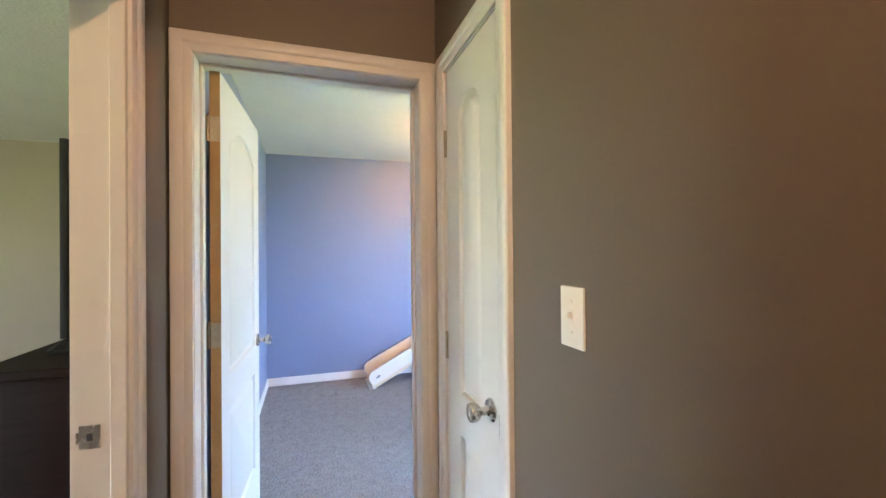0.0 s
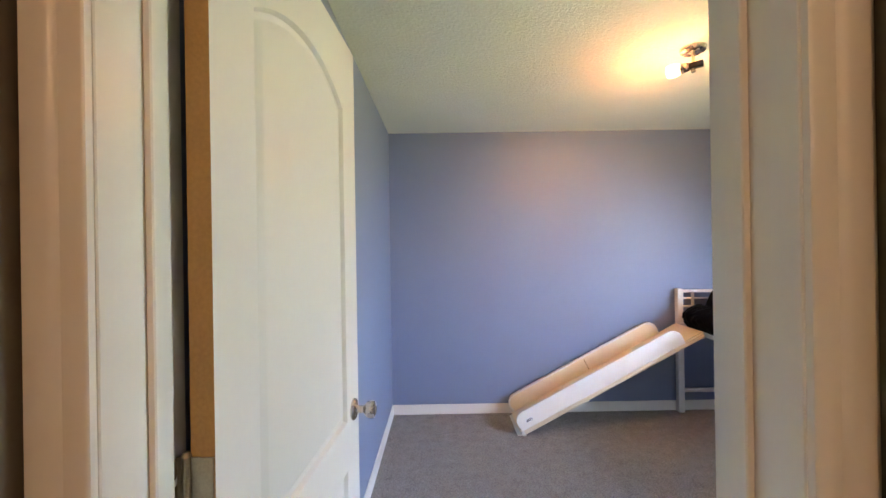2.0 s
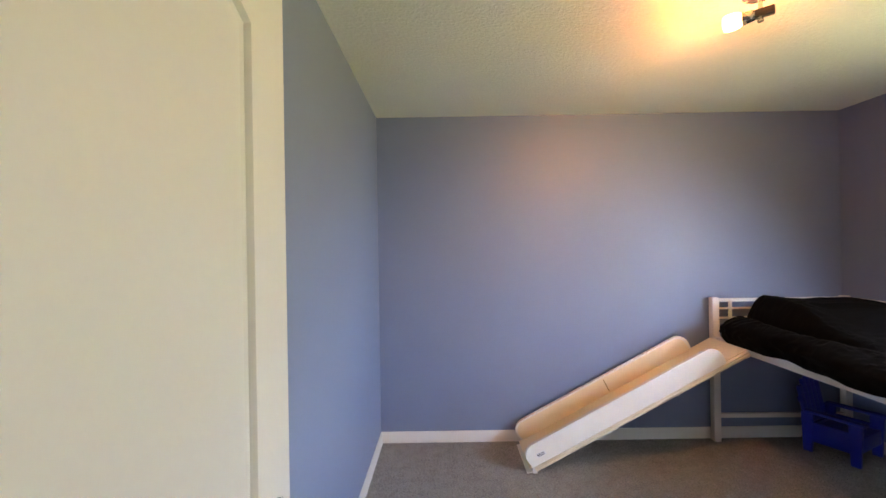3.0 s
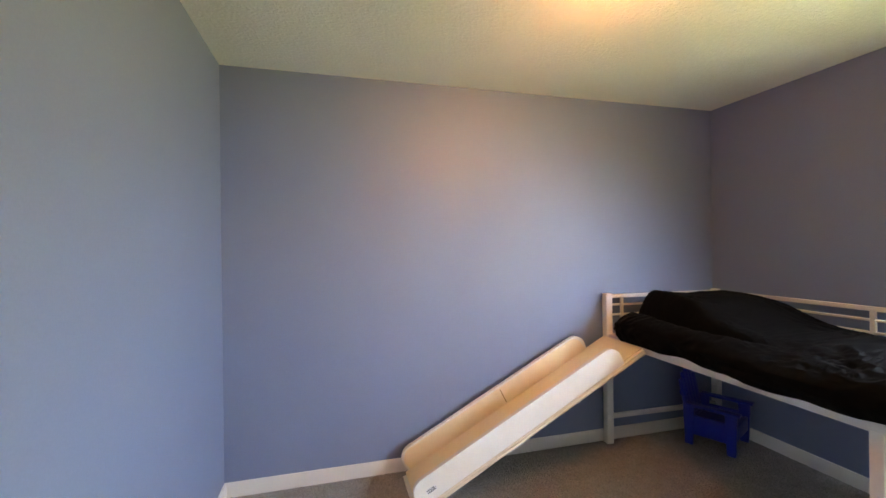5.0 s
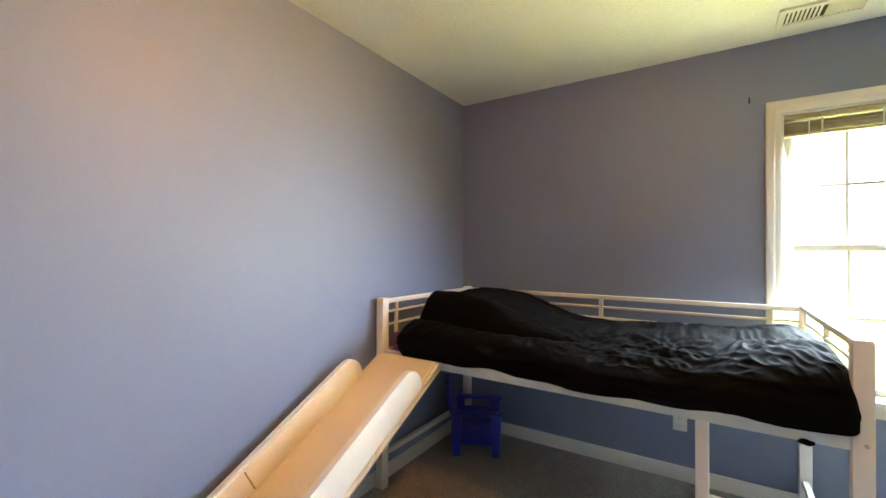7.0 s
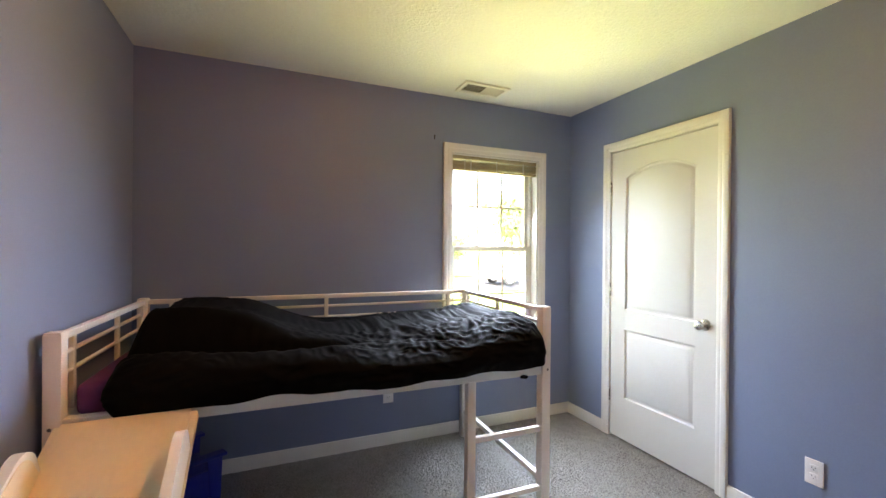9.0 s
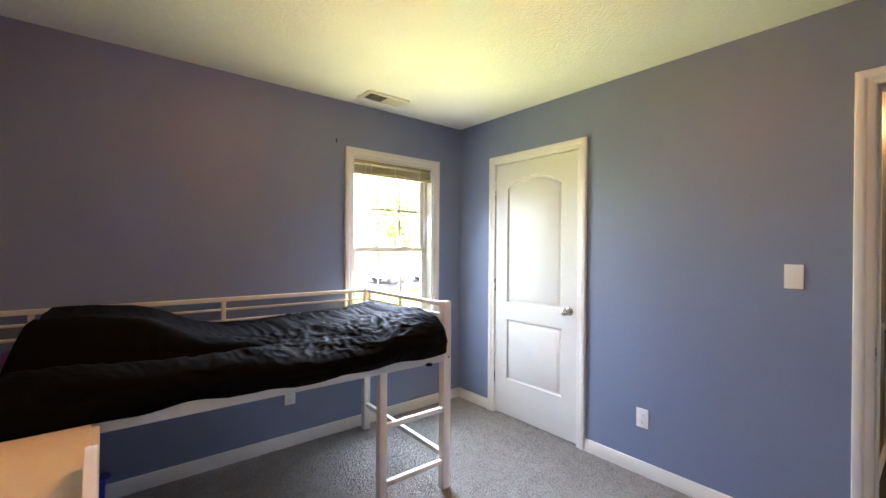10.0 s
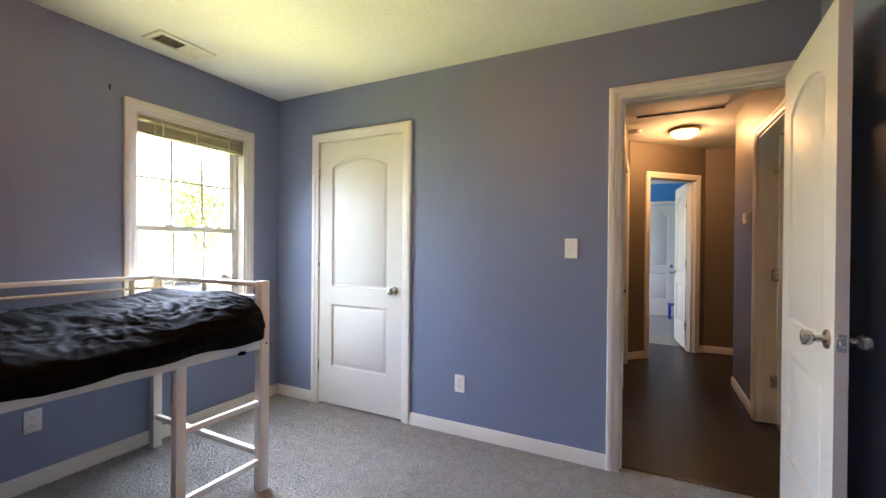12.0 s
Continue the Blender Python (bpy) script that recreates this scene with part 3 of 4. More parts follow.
def strike(m, label):
    """A strike plate in the xz plane, facing +y."""
    s = thing("strike_plate", m, label, "strike plate")
    bm = block(-0.022, 0.022, 0, 0.0018, -0.029, 0.029, 0.0008, 1)
    part("plate", bm, NICKEL, s)
    part("latch_hole", block(-0.006, 0.006, 0.0012, 0.0024, -0.009, 0.009, 0.0005, 1), SLOT, s, "dark latch hole")
    part("tongue", block(-0.028, -0.020, -0.004, 0.0022, -0.014, 0.014, 0.001, 1), NICKEL, s)
    for z in (-0.021, 0.021):
        bms = bmesh.new()
        tube(bms, (0, 0.001, z), (0, 0.0026, z), 0.0038, 12)
        part("screw", bms, NICKEL, s)


strike(pose(HL - 0.08, 1.515, 0.955, 0, 0, 180) @ Matrix.Diagonal((-1, 1, 1, 1)), "nickel strike plate on the den door jamb")
strike(pose(DMID + DW / 2, YD - 0.022, 0.925, 0, 0, 90), "nickel strike plate on the bedroom door jamb")
bm = block(-0.001, 0.0015, -0.012, 0.012, -0.028, 0.028, 0.0005, 1)
bm.transform(pose(HR - 0.002, 1.266, 0.94))
tagged(new("linen_strike", mesh_of("linen_strike", bm, SLOT)), "dark strike edge beside the linen closet knob", "strike plate")

# ---- window ----
win = thing("window_bedroom", (XR, (WY0 + WY1) / 2, WZ0), "white double-hung window with grilles in the slate blue wall", "window", kind="structure")
hw, hh = (WY1 - WY0) / 2, WZ1 - WZ0
bm = strip([[(-d, sy * (hw + p), hh + p if up else -p) for p, d in CASING] for sy, up in ((-1, 0), (1, 0), (1, 1), (-1, 1))], closed=True)
part("casing", bm, TRIM, win, "white painted casing")
bm = bmesh.new()
for s in (-1, 1):
    box(bm, 0.0, 0.14, s * hw, s * (hw - 0.012), 0, hh)
    box(bm, 0.07, 0.135, s * (hw - 0.012), s * (hw - 0.032), 0, hh)
box(bm, 0.0, 0.14, -hw, hw, hh - 0.012, hh)
box(bm, 0.07, 0.135, -hw, hw, hh - 0.034, hh - 0.012)
part("frame", bevel(bm, 0.002, 1), VINYL, win)
bm = bmesh.new()
box(bm, 0.001, 0.14, -hw + 0.001, hw - 0.001, -0.004, 0.022)
box(bm, -0.045, 0.0005, -hw - 0.078, hw + 0.078, -0.005, 0.0215)
part("sill", bevel(bm, 0.005, 3), TRIM, win, "white painted sill")
MEET = 1.346 - WZ0
for sash_x, z0, z1, nm in ((0.112, MEET - 0.02, hh - 0.03, "upper_sash"), (0.084, 0.022, MEET + 0.02, "lower_sash")):
    st = 0.034
    y0, y1 = -hw + 0.028, hw - 0.028
    bm = bmesh.new()
    for a0, a1, b0, b1 in ((y0, y0 + st, z0, z1), (y1 - st, y1, z0, z1), (y0 + st, y1 - st, z0, z0 + st), (y0 + st, y1 - st, z1 - st, z1)):
        box(bm, sash_x - 0.013, sash_x + 0.013, a0, a1, b0, b1)
    sash = part(nm, bevel(bm, 0.003, 2), VINYL, win, "white vinyl sash")
    iw, iz = (y1 - y0 - 2 * st), (z1 - z0 - 2 * st)
    for j in (1, 2):
        yy = y0 + st + iw * j / 3
        part("muntin", block(sash_x - 0.004, sash_x + 0.004, yy - 0.008, yy + 0.008, z0 + st, z1 - st, 0.002, 1), VINYL, sash)
    zz = z0 + st + iz / 2
    part("muntin", block(sash_x - 0.0035, sash_x + 0.0035, y0 + st, y1 - st, zz - 0.008, zz + 0.008, 0.002, 1), VINYL, sash)
    pane = part("pane", block(sash_x - 0.001, sash_x + 0.001, y0 + st - 0.004, y1 - st + 0.004, z0 + st - 0.004, z1 - st + 0.004, 0), GLASS, sash, "clear glass", smooth=False)
    pane.visible_shadow = False
for yy in (-0.12, 0.14):
    bm = block(0.064, 0.078, yy - 0.03, yy + 0.03, MEET + 0.014, MEET + 0.03, 0.004, 2)
    part("sash_lock", bm, VINYL, win, "white sash lock")
blind = thing("window_blind", (XR, (WY0 + WY1) / 2, WZ1), "raised tan slatted blind stacked under the window head", "blind")
part("head_rail", block(0.010, 0.050, -hw + 0.014, hw - 0.014, -0.038, -0.014, 0.003), BLIND, blind)
for i in range(9):
    bm = block(-0.025, 0.025, -hw + 0.016, hw - 0.016, -0.0014, 0.0014, 0.0006, 1)
    bm.transform(Matrix.Translation((0.030 + 0.0015 * ((i * 7) % 3), 0, -0.0545 - i * 0.0058)) @ Matrix.Rotation(radians(3 - (i * 5) % 7), 4, "Y") @ Matrix.Rotation(radians(-0.35), 4, "X"))
    part("slat", bm, BLIND, blind)
part("bottom_rail", block(0.008, 0.054, -hw + 0.015, hw - 0.015, -0.123, -0.109, 0.004), BLIND, blind)
for yy in (-0.24, 0.0, 0.22):
    part("ladder_tape", block(0.0025, 0.0045, yy - 0.004, yy + 0.004, -0.116, -0.036, 0), VINYL, blind, "pale lift cord")
bm = bmesh.new()
tube(bm, (0.004, 0.27, -0.04), (0.004, 0.27, -0.52), 0.003, 8)
part("wand", bm, VINYL, blind, "thin clear tilt wand")

# ---- ceiling fixtures ----
vent = thing("ceiling_vent", (2.903, 2.928, H), "white stamped ceiling register with angled louvres", "vent")
bm = bmesh.new()
for x0, x1, y0, y1 in ((-0.09, 0.09, -0.17, -0.142), (-0.09, 0.09, 0.142, 0.17), (-0.09, -0.062, -0.142, 0.142), (0.062, 0.09, -0.142, 0.142)):
    box(bm, x0, x1, y0, y1, -0.013, 0)
part("frame", bevel(bm, 0.003, 2), VENT_WHITE, vent)
# flat dark sheet under the closed ceiling, in place of a duct's shade
part("duct", block(-0.064, 0.064, -0.144, 0.144, -0.0035, -0.0008, 0), DUCT, vent, "dark brown sheet standing in for the shaded duct behind the louvres", smooth=False)
for side in (-1, 1):
    for i in range(8):
        bm = block(-0.062, 0.062, -0.009, 0.009, -0.0006, 0.0006, 0)
        bm.transform(Matrix.Translation((0, side * (0.014 + i * 0.0165), -0.0075)) @ Matrix.Rotation(radians(-38 * side), 4, "X"))
        part("louvre", bm, VENT_WHITE, vent, smooth=False)

lampf = thing("ceiling_light", (1.405, 3.49, H), "small nickel ceiling spotlight with one lit head", "ceiling light")
part("canopy", lathe([(0.005, -0.026), (0.05, -0.025), (0.058, -0.02), (0.062, -0.008), (0.062, 0)], 32), NICKEL, lampf, "round nickel canopy")
bm = bmesh.new()
tube(bm, (0, 0, -0.02), (0, 0, -0.118), 0.008, 14)
tube(bm, (0, 0, -0.118), (0, 0, -0.125), 0.011, 14)
part("stem", bm, NICKEL, lampf)
HEAD = Matrix.Translation((0, 0, -0.092)) @ Matrix.Rotation(radians(138), 4, "Z")
bm = block(-0.045, 0.018, -0.015, 0.015, -0.015, 0.015, 0.003)
bm.transform(HEAD)
part("joint", bm, BLACK, lampf, "dark swivel joint")
bm = bmesh.new()
tube(bm, (0.018, 0, 0), (0.058, 0, 0), 0.02, 20, 0.026)
bm.transform(HEAD)
part("collar", bm, NICKEL, lampf)
bm = lathe([(0.02, 0), (0.03, 0.012), (0.034, 0.03), (0.034, 0.055), (0.028, 0.066), (0.006, 0.07)], 20, "X")
bm.transform(HEAD @ Matrix.Translation((0.056, 0, 0)))
part("glass_shade", bm, BULB, lampf, "glowing frosted glass shade").visible_shadow = False

dome = thing("hall_light", (0.035, -0.33, H), "lit frosted dome hall light with brass rim", "ceiling light")
part("rim", lathe([(0.01, -0.03), (0.135, -0.03), (0.142, -0.024), (0.142, 0)], 36), BRASS, dome, "brass rim")
part("dome", lathe([(0.004, -0.098), (0.05, -0.093), (0.09, -0.078), (0.115, -0.055), (0.126, -0.03), (0.126, -0.028)], 36), DOME, dome, "glowing frosted glass dome").visible_shadow = False
smoke = thing("smoke_detector", (0.478, -0.2, H), "round white smoke detector on the hall ceiling", "smoke detector")
part("base", lathe([(0.01, -0.012), (0.066, -0.012), (0.068, 0)], 28), PLATE_WHITE, smoke)
part("cover", lathe([(0.004, -0.038), (0.04, -0.036), (0.055, -0.03), (0.058, -0.014), (0.058, -0.011)], 28), PLATE_WHITE, smoke)
hatch = thing("attic_hatch", (0.12, 0.98, H), "white attic access panel in the hall ceiling", "hatch")
part("panel", block(-0.335, 0.335, -0.665, 0.665, -0.006, 0, 0.002), CEILING, hatch)
# solid dark strip below the ceiling, painted for the shade of a gap
part("gap", block(-0.335, 0.335, -0.694, -0.666, -0.016, 0, 0), SLOT, hatch, "dark strip standing in for the shaded gap beside the panel", smooth=False)

# ---- switches, outlets, thermostat ----


def plate(name, m, label, category, mat, kind):
    """A wall plate in the xz plane that faces +y."""
    p = thing(name, m, label, category)
    part("cover", block(-0.0355, 0.0355, 0, 0.006, -0.0575, 0.0575, 0.003, 3), mat, p)
    if kind == "switch":
        part("toggle_slot", block(-0.006, 0.006, 0.005, 0.0068, -0.013, 0.013, 0.0008, 1), mat, p)
        bm = block(-0.004, 0.004, 0.0, 0.012, -0.0055, 0.0055, 0.0015, 2)
        bm.transform(Matrix.Translation((0, 0.004, 0.001)) @ Matrix.Rotation(radians(24), 4, "X"))
        part("toggle", bm, mat, p)
        zs = (-0.030, 0.030)
    else:
        for z in (-0.0195, 0.0195):
            f = part("receptacle", block(-0.0165, 0.0165, 0.005, 0.0078, z - 0.0145, z + 0.0145, 0.0025, 2), mat, p)
            for x in (-0.0065, 0.0065):
                part("slot", block(x - 0.0011, x + 0.0011, 0.0072, 0.0081, z - 0.001, z + 0.0065, 0), SLOT, f, "dark contact slot", smooth=False)
            bm = bmesh.new()
            tube(bm, (0, 0.0072, z - 0.0075), (0, 0.0081, z - 0.0075), 0.0024, 10)
            part("slot", bm, SLOT, f, "dark contact slot")
        zs = (0.0,)
    for z in zs:
        bm = bmesh.new()
        tube(bm, (0, 0.005, z), (0, 0.0072, z), 0.0033, 12)
        part("screw", bm, mat, p)
    return p


plate("light_switch", pose(HR, 0.953, 1.275, 0, 0, 90), "ivory toggle light switch on the taupe hall wall", "light switch", PLATE, "switch")
plate("light_switch", pose(0.754, YD, 1.24), "white toggle light switch beside the bedroom door", "light switch", PLATE_WHITE, "switch")
plate("wall_outlet", pose(1.456, YD, 0.343), "white duplex outlet between the two doors", "outlet", PLATE_WHITE, "outlet")
plate("wall_outlet", pose(XR, 3.516, 0.343, 0, 0, 90), "white duplex outlet low under the window wall", "outlet", PLATE_WHITE, "outlet")
plate("wall_outlet", pose(-3.49, 5.05, 0.33, 0, 0, 180), "white duplex outlet low on the den wall", "outlet", PLATE_WHITE, "outlet")
thermo = thing("thermostat", pose(HL, 0.50, 1.487, 0, 0, -90), "small beige thermostat on the taupe hall wall", "thermostat")
part("body", block(-0.055, 0.055, 0, 0.032, -0.042, 0.042, 0.006, 3), PLATE, thermo)
part("dial_cover", block(-0.04, 0.04, 0.03, 0.037, -0.012, 0.028, 0.004, 2), VENT_WHITE, thermo)
dv = thing("den_ceiling_vent", (-2.85, 4.62, H), "grey slotted ceiling vent in the den", "vent")
part("frame", block(-0.18, 0.18, -0.07, 0.07, -0.006, 0.002, 0.002), VENT_WHITE, dv)
for i in range(5):
    part("slot", block(-0.15, 0.15, -0.052 + i * 0.024, -0.04 + i * 0.024, -0.0072, -0.005, 0), SLOT, dv, smooth=False)
bm = bmesh.new()
tube(bm, (XR, 3.19, 2.158), (XR - 0.006, 3.19, 2.158), 0.0045, 10)
box(bm, XR - 0.004, XR, 3.186, 3.194, 2.130, 2.160)
tagged(new("wall_screw", mesh_of("wall_screw", bm, SLOT)), "tiny dark metal hook screwed into the wall beside the window", "screw")

# ---- loft bed ----
BX0, BX1, BY0, BY1 = 2.097, 3.10, 2.958, 4.94
BZ = 1.057
BED_TURN = Matrix.Rotation(radians(-1.0), 4, "Z")
bed = thing("loft_bed", Matrix.Translation(((BX0 + BX1) / 2, (BY0 + BY1) / 2, 0)) @ BED_TURN, "low white steel-tube loft bed with ladder and guard rails", "bed")
lx0, lx1, ly0, ly1 = BX0 - (BX0 + BX1) / 2, BX1 - (BX0 + BX1) / 2, BY0 - (BY0 + BY1) / 2, BY1 - (BY0 + BY1) / 2
P = 0.05
for x in (lx0, lx1 - P):
    for y in (ly0, ly1 - P):
        part("post", block(x, x + P, y, y + P, 0.0, BZ, 0.005, 2), BED_WHITE, bed)
        part("post_cap", block(x + 0.002, x + P - 0.002, y + 0.002, y + P - 0.002, BZ - 0.001, BZ + 0.005, 0.004, 2), BED_WHITE, bed)
for x, nm in ((lx0 + 0.006, "side_rail"), (lx1 - 0.044, "side_rail")):
    part(nm, block(x, x + 0.038, ly0 + P, ly1 - P, 0.724, 0.775, 0.004, 2), BED_WHITE, bed)
for y in (ly0 + 0.01, ly1 - 0.042):
    part("end_rail", block(lx0 + P, lx1 - P, y, y + 0.032, 0.732, 0.772, 0.004, 2), BED_WHITE, bed)
    part("top_rail", block(lx0 + P, lx1 - P, y + 0.002, y + 0.028, BZ - 0.028, BZ - 0.003, 0.003, 2), BED_WHITE, bed)
    part("lower_bar", block(lx0 + P, lx1 - P, y + 0.004, y + 0.03, 0.172, 0.202, 0.003, 2), BED_WHITE, bed)
    for z in (0.980, 0.910):
        bm = bmesh.new()
        tube(bm, (lx0 + P, y + 0.015, z), (lx1 - P, y + 0.015, z), 0.008, 12)
        part("guard_bar", bm, BED_WHITE, bed)
    for x in (-0.36, 0.08, lx1 - 0.085) if y > 0 else (0.0, lx1 - 0.085):
        part("upright", block(x - 0.011, x + 0.011, y + 0.006, y + 0.024, 0.76, BZ - 0.02, 0.003, 1), BED_WHITE, bed)
xb = lx1 - 0.03
part("top_rail", block(xb - 0.012, xb + 0.012, ly0 + P, ly1 - P, BZ - 0.028, BZ - 0.003, 0.003, 2), BED_WHITE, bed)
for z in (0.980, 0.912):
    bm = bmesh.new()
    tube(bm, (xb, ly0 + P, z), (xb, ly1 - P, z), 0.008, 12)
    part("guard_bar", bm, BED_WHITE, bed)
for y in (ly0 + 0.16, 0.0, ly1 - 0.16):
    part("upright", block(xb - 0.011, xb + 0.011, y - 0.012, y + 0.012, 0.76, BZ - 0.02, 0.003, 1), BED_WHITE, bed)
LADY = 3.392 - (BY0 + BY1) / 2
part("ladder_post", block(lx0 + 0.004, lx0 + 0.044, LADY - 0.02, LADY + 0.022, 0.0, 0.73, 0.004, 2), BED_WHITE, bed)
for z in (0.152, 0.448):
    part("ladder_rung", block(lx0 + 0.012, lx0 + 0.038, ly0 + P - 0.002, LADY - 0.018, z - 0.013, z + 0.013, 0.004, 2), BED_WHITE, bed)
for i in range(11):
    y = ly0 + 0.15 + i * 0.17
    part("slat", block(lx0 + 0.042, lx1 - 0.044, y - 0.02, y + 0.02, 0.752, 0.762, 0.002, 1), BED_WHITE, bed)
for y in (ly0 + 0.02, ly1 - 0.02):
    bm = bmesh.new()
    tube(bm, (lx0 - 0.002, y, 0.747), (lx0 + 0.004, y, 0.747), 0.006, 12)
    part("bolt", bm, NICKEL, bed, "small bolt head")


mattress = thing("mattress", Matrix.Translation((2.604, 3.925, 0.7625)) @ BED_TURN, "thin mattress in a purple fitted sheet on the loft bed", "mattress")
bm = block(-0.455, 0.455, -0.925, 0.95, 0.0, 0.11, 0.03, 4)
part("cover", bm, SHEET, mattress, "purple fitted sheet")

# black comforter: a draped, creased body lying over the mattress
rng = random.Random(4)


def ease(a, b, t):
    t = min(1.0, max(0.0, (t - a) / (b - a)))
    return t * t * (3 - 2 * t)


def ridged(x, y, z):
    return 1 - 2.4 * abs(noise.noise(Vector((x, y, z))))


def comforter_mesh():
    bm = bmesh.new()
    ny, nu = 300, 150
    rows = []
    for j in range(ny + 1):
        # rows crowd together at the two rounded ends
        u = j / ny
        v = u + 0.075 * math.sin(2 * math.pi * u) * -1
        y = 2.972 + 1.798 * v
        foot_q = max(0.0, 1 - v / 0.034)
        head_q = max(0.0, 1 - (1 - v) / 0.040)
        cap = max(0.0, 1 - foot_q ** 3.0) ** 0.36 * max(0.0, 1 - head_q ** 2.6) ** 0.40
        head = ease(0.45, 0.75, v)
        low = 0.733 + 0.007 * math.sin(11 * v) + 0.005 * math.sin(37 * v + 1)
        front = 2.080 - 0.008 * math.sin(5 * v + 0.4) - 0.008 * math.sin(17 * v)
        mid = 0.785
        row = []
        for i in range(nu + 1):
            a = math.pi * i / nu
            c, s = math.cos(a), math.sin(a)
            xc, xw = (front + 3.05) / 2, (3.05 - front) / 2
            x = xc - xw * math.copysign(abs(c) ** 0.36, c)
            top = 0.912 + 0.014 * math.sin(8 * v + 1) + 0.034 * math.exp(-((v - 0.045) / 0.07) ** 2)
            top += (0.012 * head + 0.115 * math.exp(-(max(0.0, 0.80 - v) / 0.13) ** 2)) * ease(2.20, 2.30, x)
            top += 0.03 * noise.noise(Vector((x * 3.1, y * 2.2, 1.5)))
            up = s ** 0.42 if s > 0 else 0.0
            zz = low + (top - low) * up
            # the front roll bulges over the rail, with a long fold behind its shoulder
            if c > 0:
                x -= (0.050 + 0.02 * noise.noise(Vector((y * 3.0, 4.0, 1.0)))) * math.sin(math.pi * min(1.0, up)) ** 0.8 * (0.2 + 0.8 * ease(0.0, 0.1, v))
            crease = math.exp(-((x - 2.225 - 0.035 * math.sin(6 * v)) / 0.028) ** 2)
            zz -= (0.014 + 0.055 * head) * crease * s * ease(0.12, 0.4, v)
            # wrinkles: long ones along the bed, short ones across the top near the foot
            m = 0.5 + 0.8 * math.exp(-((v - 0.27) / 0.22) ** 2)
            bend = 1.2 * noise.noise(Vector((x * 3, y * 3, 8)))
            zz += 0.011 * m * s * ridged(x * 12 + y * 4 + 2 * bend, y * 7 - x * 3 + bend, 3.0)
            zz += 0.0075 * m * s * ridged(x * 25 - y * 9 + 3 * bend, y * 21 + x * 7, 6.0)
            side = abs(c) ** 1.5
            x -= 0.009 * side * ridged(y * 4.5 + bend, zz * 17, 2.0) + 0.005 * side * ridged(y * 11, zz * 23 + bend, 5.0)
            zz = mid + (zz - mid) * cap
            x = xc + (x - xc) * (0.90 + 0.10 * cap)
            yy = y + 0.010 * noise.noise(Vector((x * 6, y * 5, zz * 9))) - 0.05 * head * ease(0.9, 1.0, v) * ease(2.2, 2.3, x)
            row.append(bm.verts.new((x - 2.56, yy - 3.9, max(zz, 0.7255) - 0.72)))
        rows.append(row)
    for a, b in zip(rows, rows[1:]):
        for i in range(nu):
            bm.faces.new((a[i], a[i + 1], b[i + 1], b[i]))
    bm.faces.new(list(reversed(rows[0])))
    bm.faces.new(rows[-1])
    return bm


comf = new("comforter", mesh_of("comforter", comforter_mesh(), COMFORTER, smooth=False))
comf.matrix_world = Matrix.Translation((2.572, 3.915, 0.752)) @ BED_TURN
for p in comf.data.polygons:
    p.use_smooth = True
bm = bmesh.new()
bmesh.ops.create_icosphere(bm, subdivisions=3, radius=1.0, matrix=Matrix.Translation((-0.476, -0.80, -0.026)) @ Matrix.Diagonal((0.012, 0.022, 0.010, 1)))
for v in bm.verts:
    v.co.z += 0.004 * noise.noise(v.co * 60)
part("corner_tie", bm, COMFORTER, comf, "black fabric tie hanging over the bed rail")
tagged(comf, "rumpled black comforter spread over the loft bed", "comforter")

# ---- slide ----
SX0, SZ0, SX1, SZ1 = 0.69, 0.035, 2.09, 0.765
SY0, SY1 = 4.522, 4.893
slide = thing("bed_slide", (SX0, (SY0 + SY1) / 2, 0), "pale wooden slide with white sides hooked on the loft bed", "slide")
ang = math.atan2(SZ1 - SZ0, SX1 - SX0)
length = math.hypot(SZ1 - SZ0, SX1 - SX0)
SL = pose(0, 0, SZ0) @ Matrix.Rotation(-ang, 4, "Y")
hy = (SY1 - SY0) / 2
bm = block(-0.02, length, -hy + 0.004, hy - 0.004, -0.006, 0.008, 0.002)
bm.transform(SL)
part("deck", bm, SLIDE_TAN, slide, "pale maple slide bed")


def side_panel(y0, y1, inset=0.0):
    """A long board with rounded upper corners."""
    bm = bmesh.new()
    ol = []
    x0, x1, zt, zb, r = -0.008 + inset, length - 0.202 - inset, 0.136 - inset, 0.002 + inset * 0.5, 0.08 - inset
    ol += [(x0 + 0.012, zb), (x1 + 0.036, zb)]
    for i in range(9):
        a = math.pi / 2 * i / 8
        ol.append((x1 - 0.04 + r * math.cos(a), zt - r + r * math.sin(a)))
    for i in range(9):
        a = math.pi / 2 + math.pi / 2 * i / 8
        ol.append((x0 + r + r * math.cos(a), zt - r + r * math.sin(a)))
    lo = [bm.verts.new((x, y0, z)) for x, z in ol]
    hi = [bm.verts.new((x, y1, z)) for x, z in ol]
    n = len(ol)
    bm.faces.new(lo)
    bm.faces.new(list(reversed(hi)))
    for i in range(n):
        bm.faces.new((lo[i], lo[(i + 1) % n], hi[(i + 1) % n], hi[i]))
    if not inset:
        bevel(bm, 0.0105, 4)
    bm.transform(SL)
    return bm


part("side_panel", side_panel(-hy - 0.016, -hy + 0.012), SLIDE_WHITE, slide, "white side board with rounded ends")
part("side_panel", side_panel(hy - 0.012, hy + 0.016), SLIDE_WHITE, slide, "white side board with rounded ends")
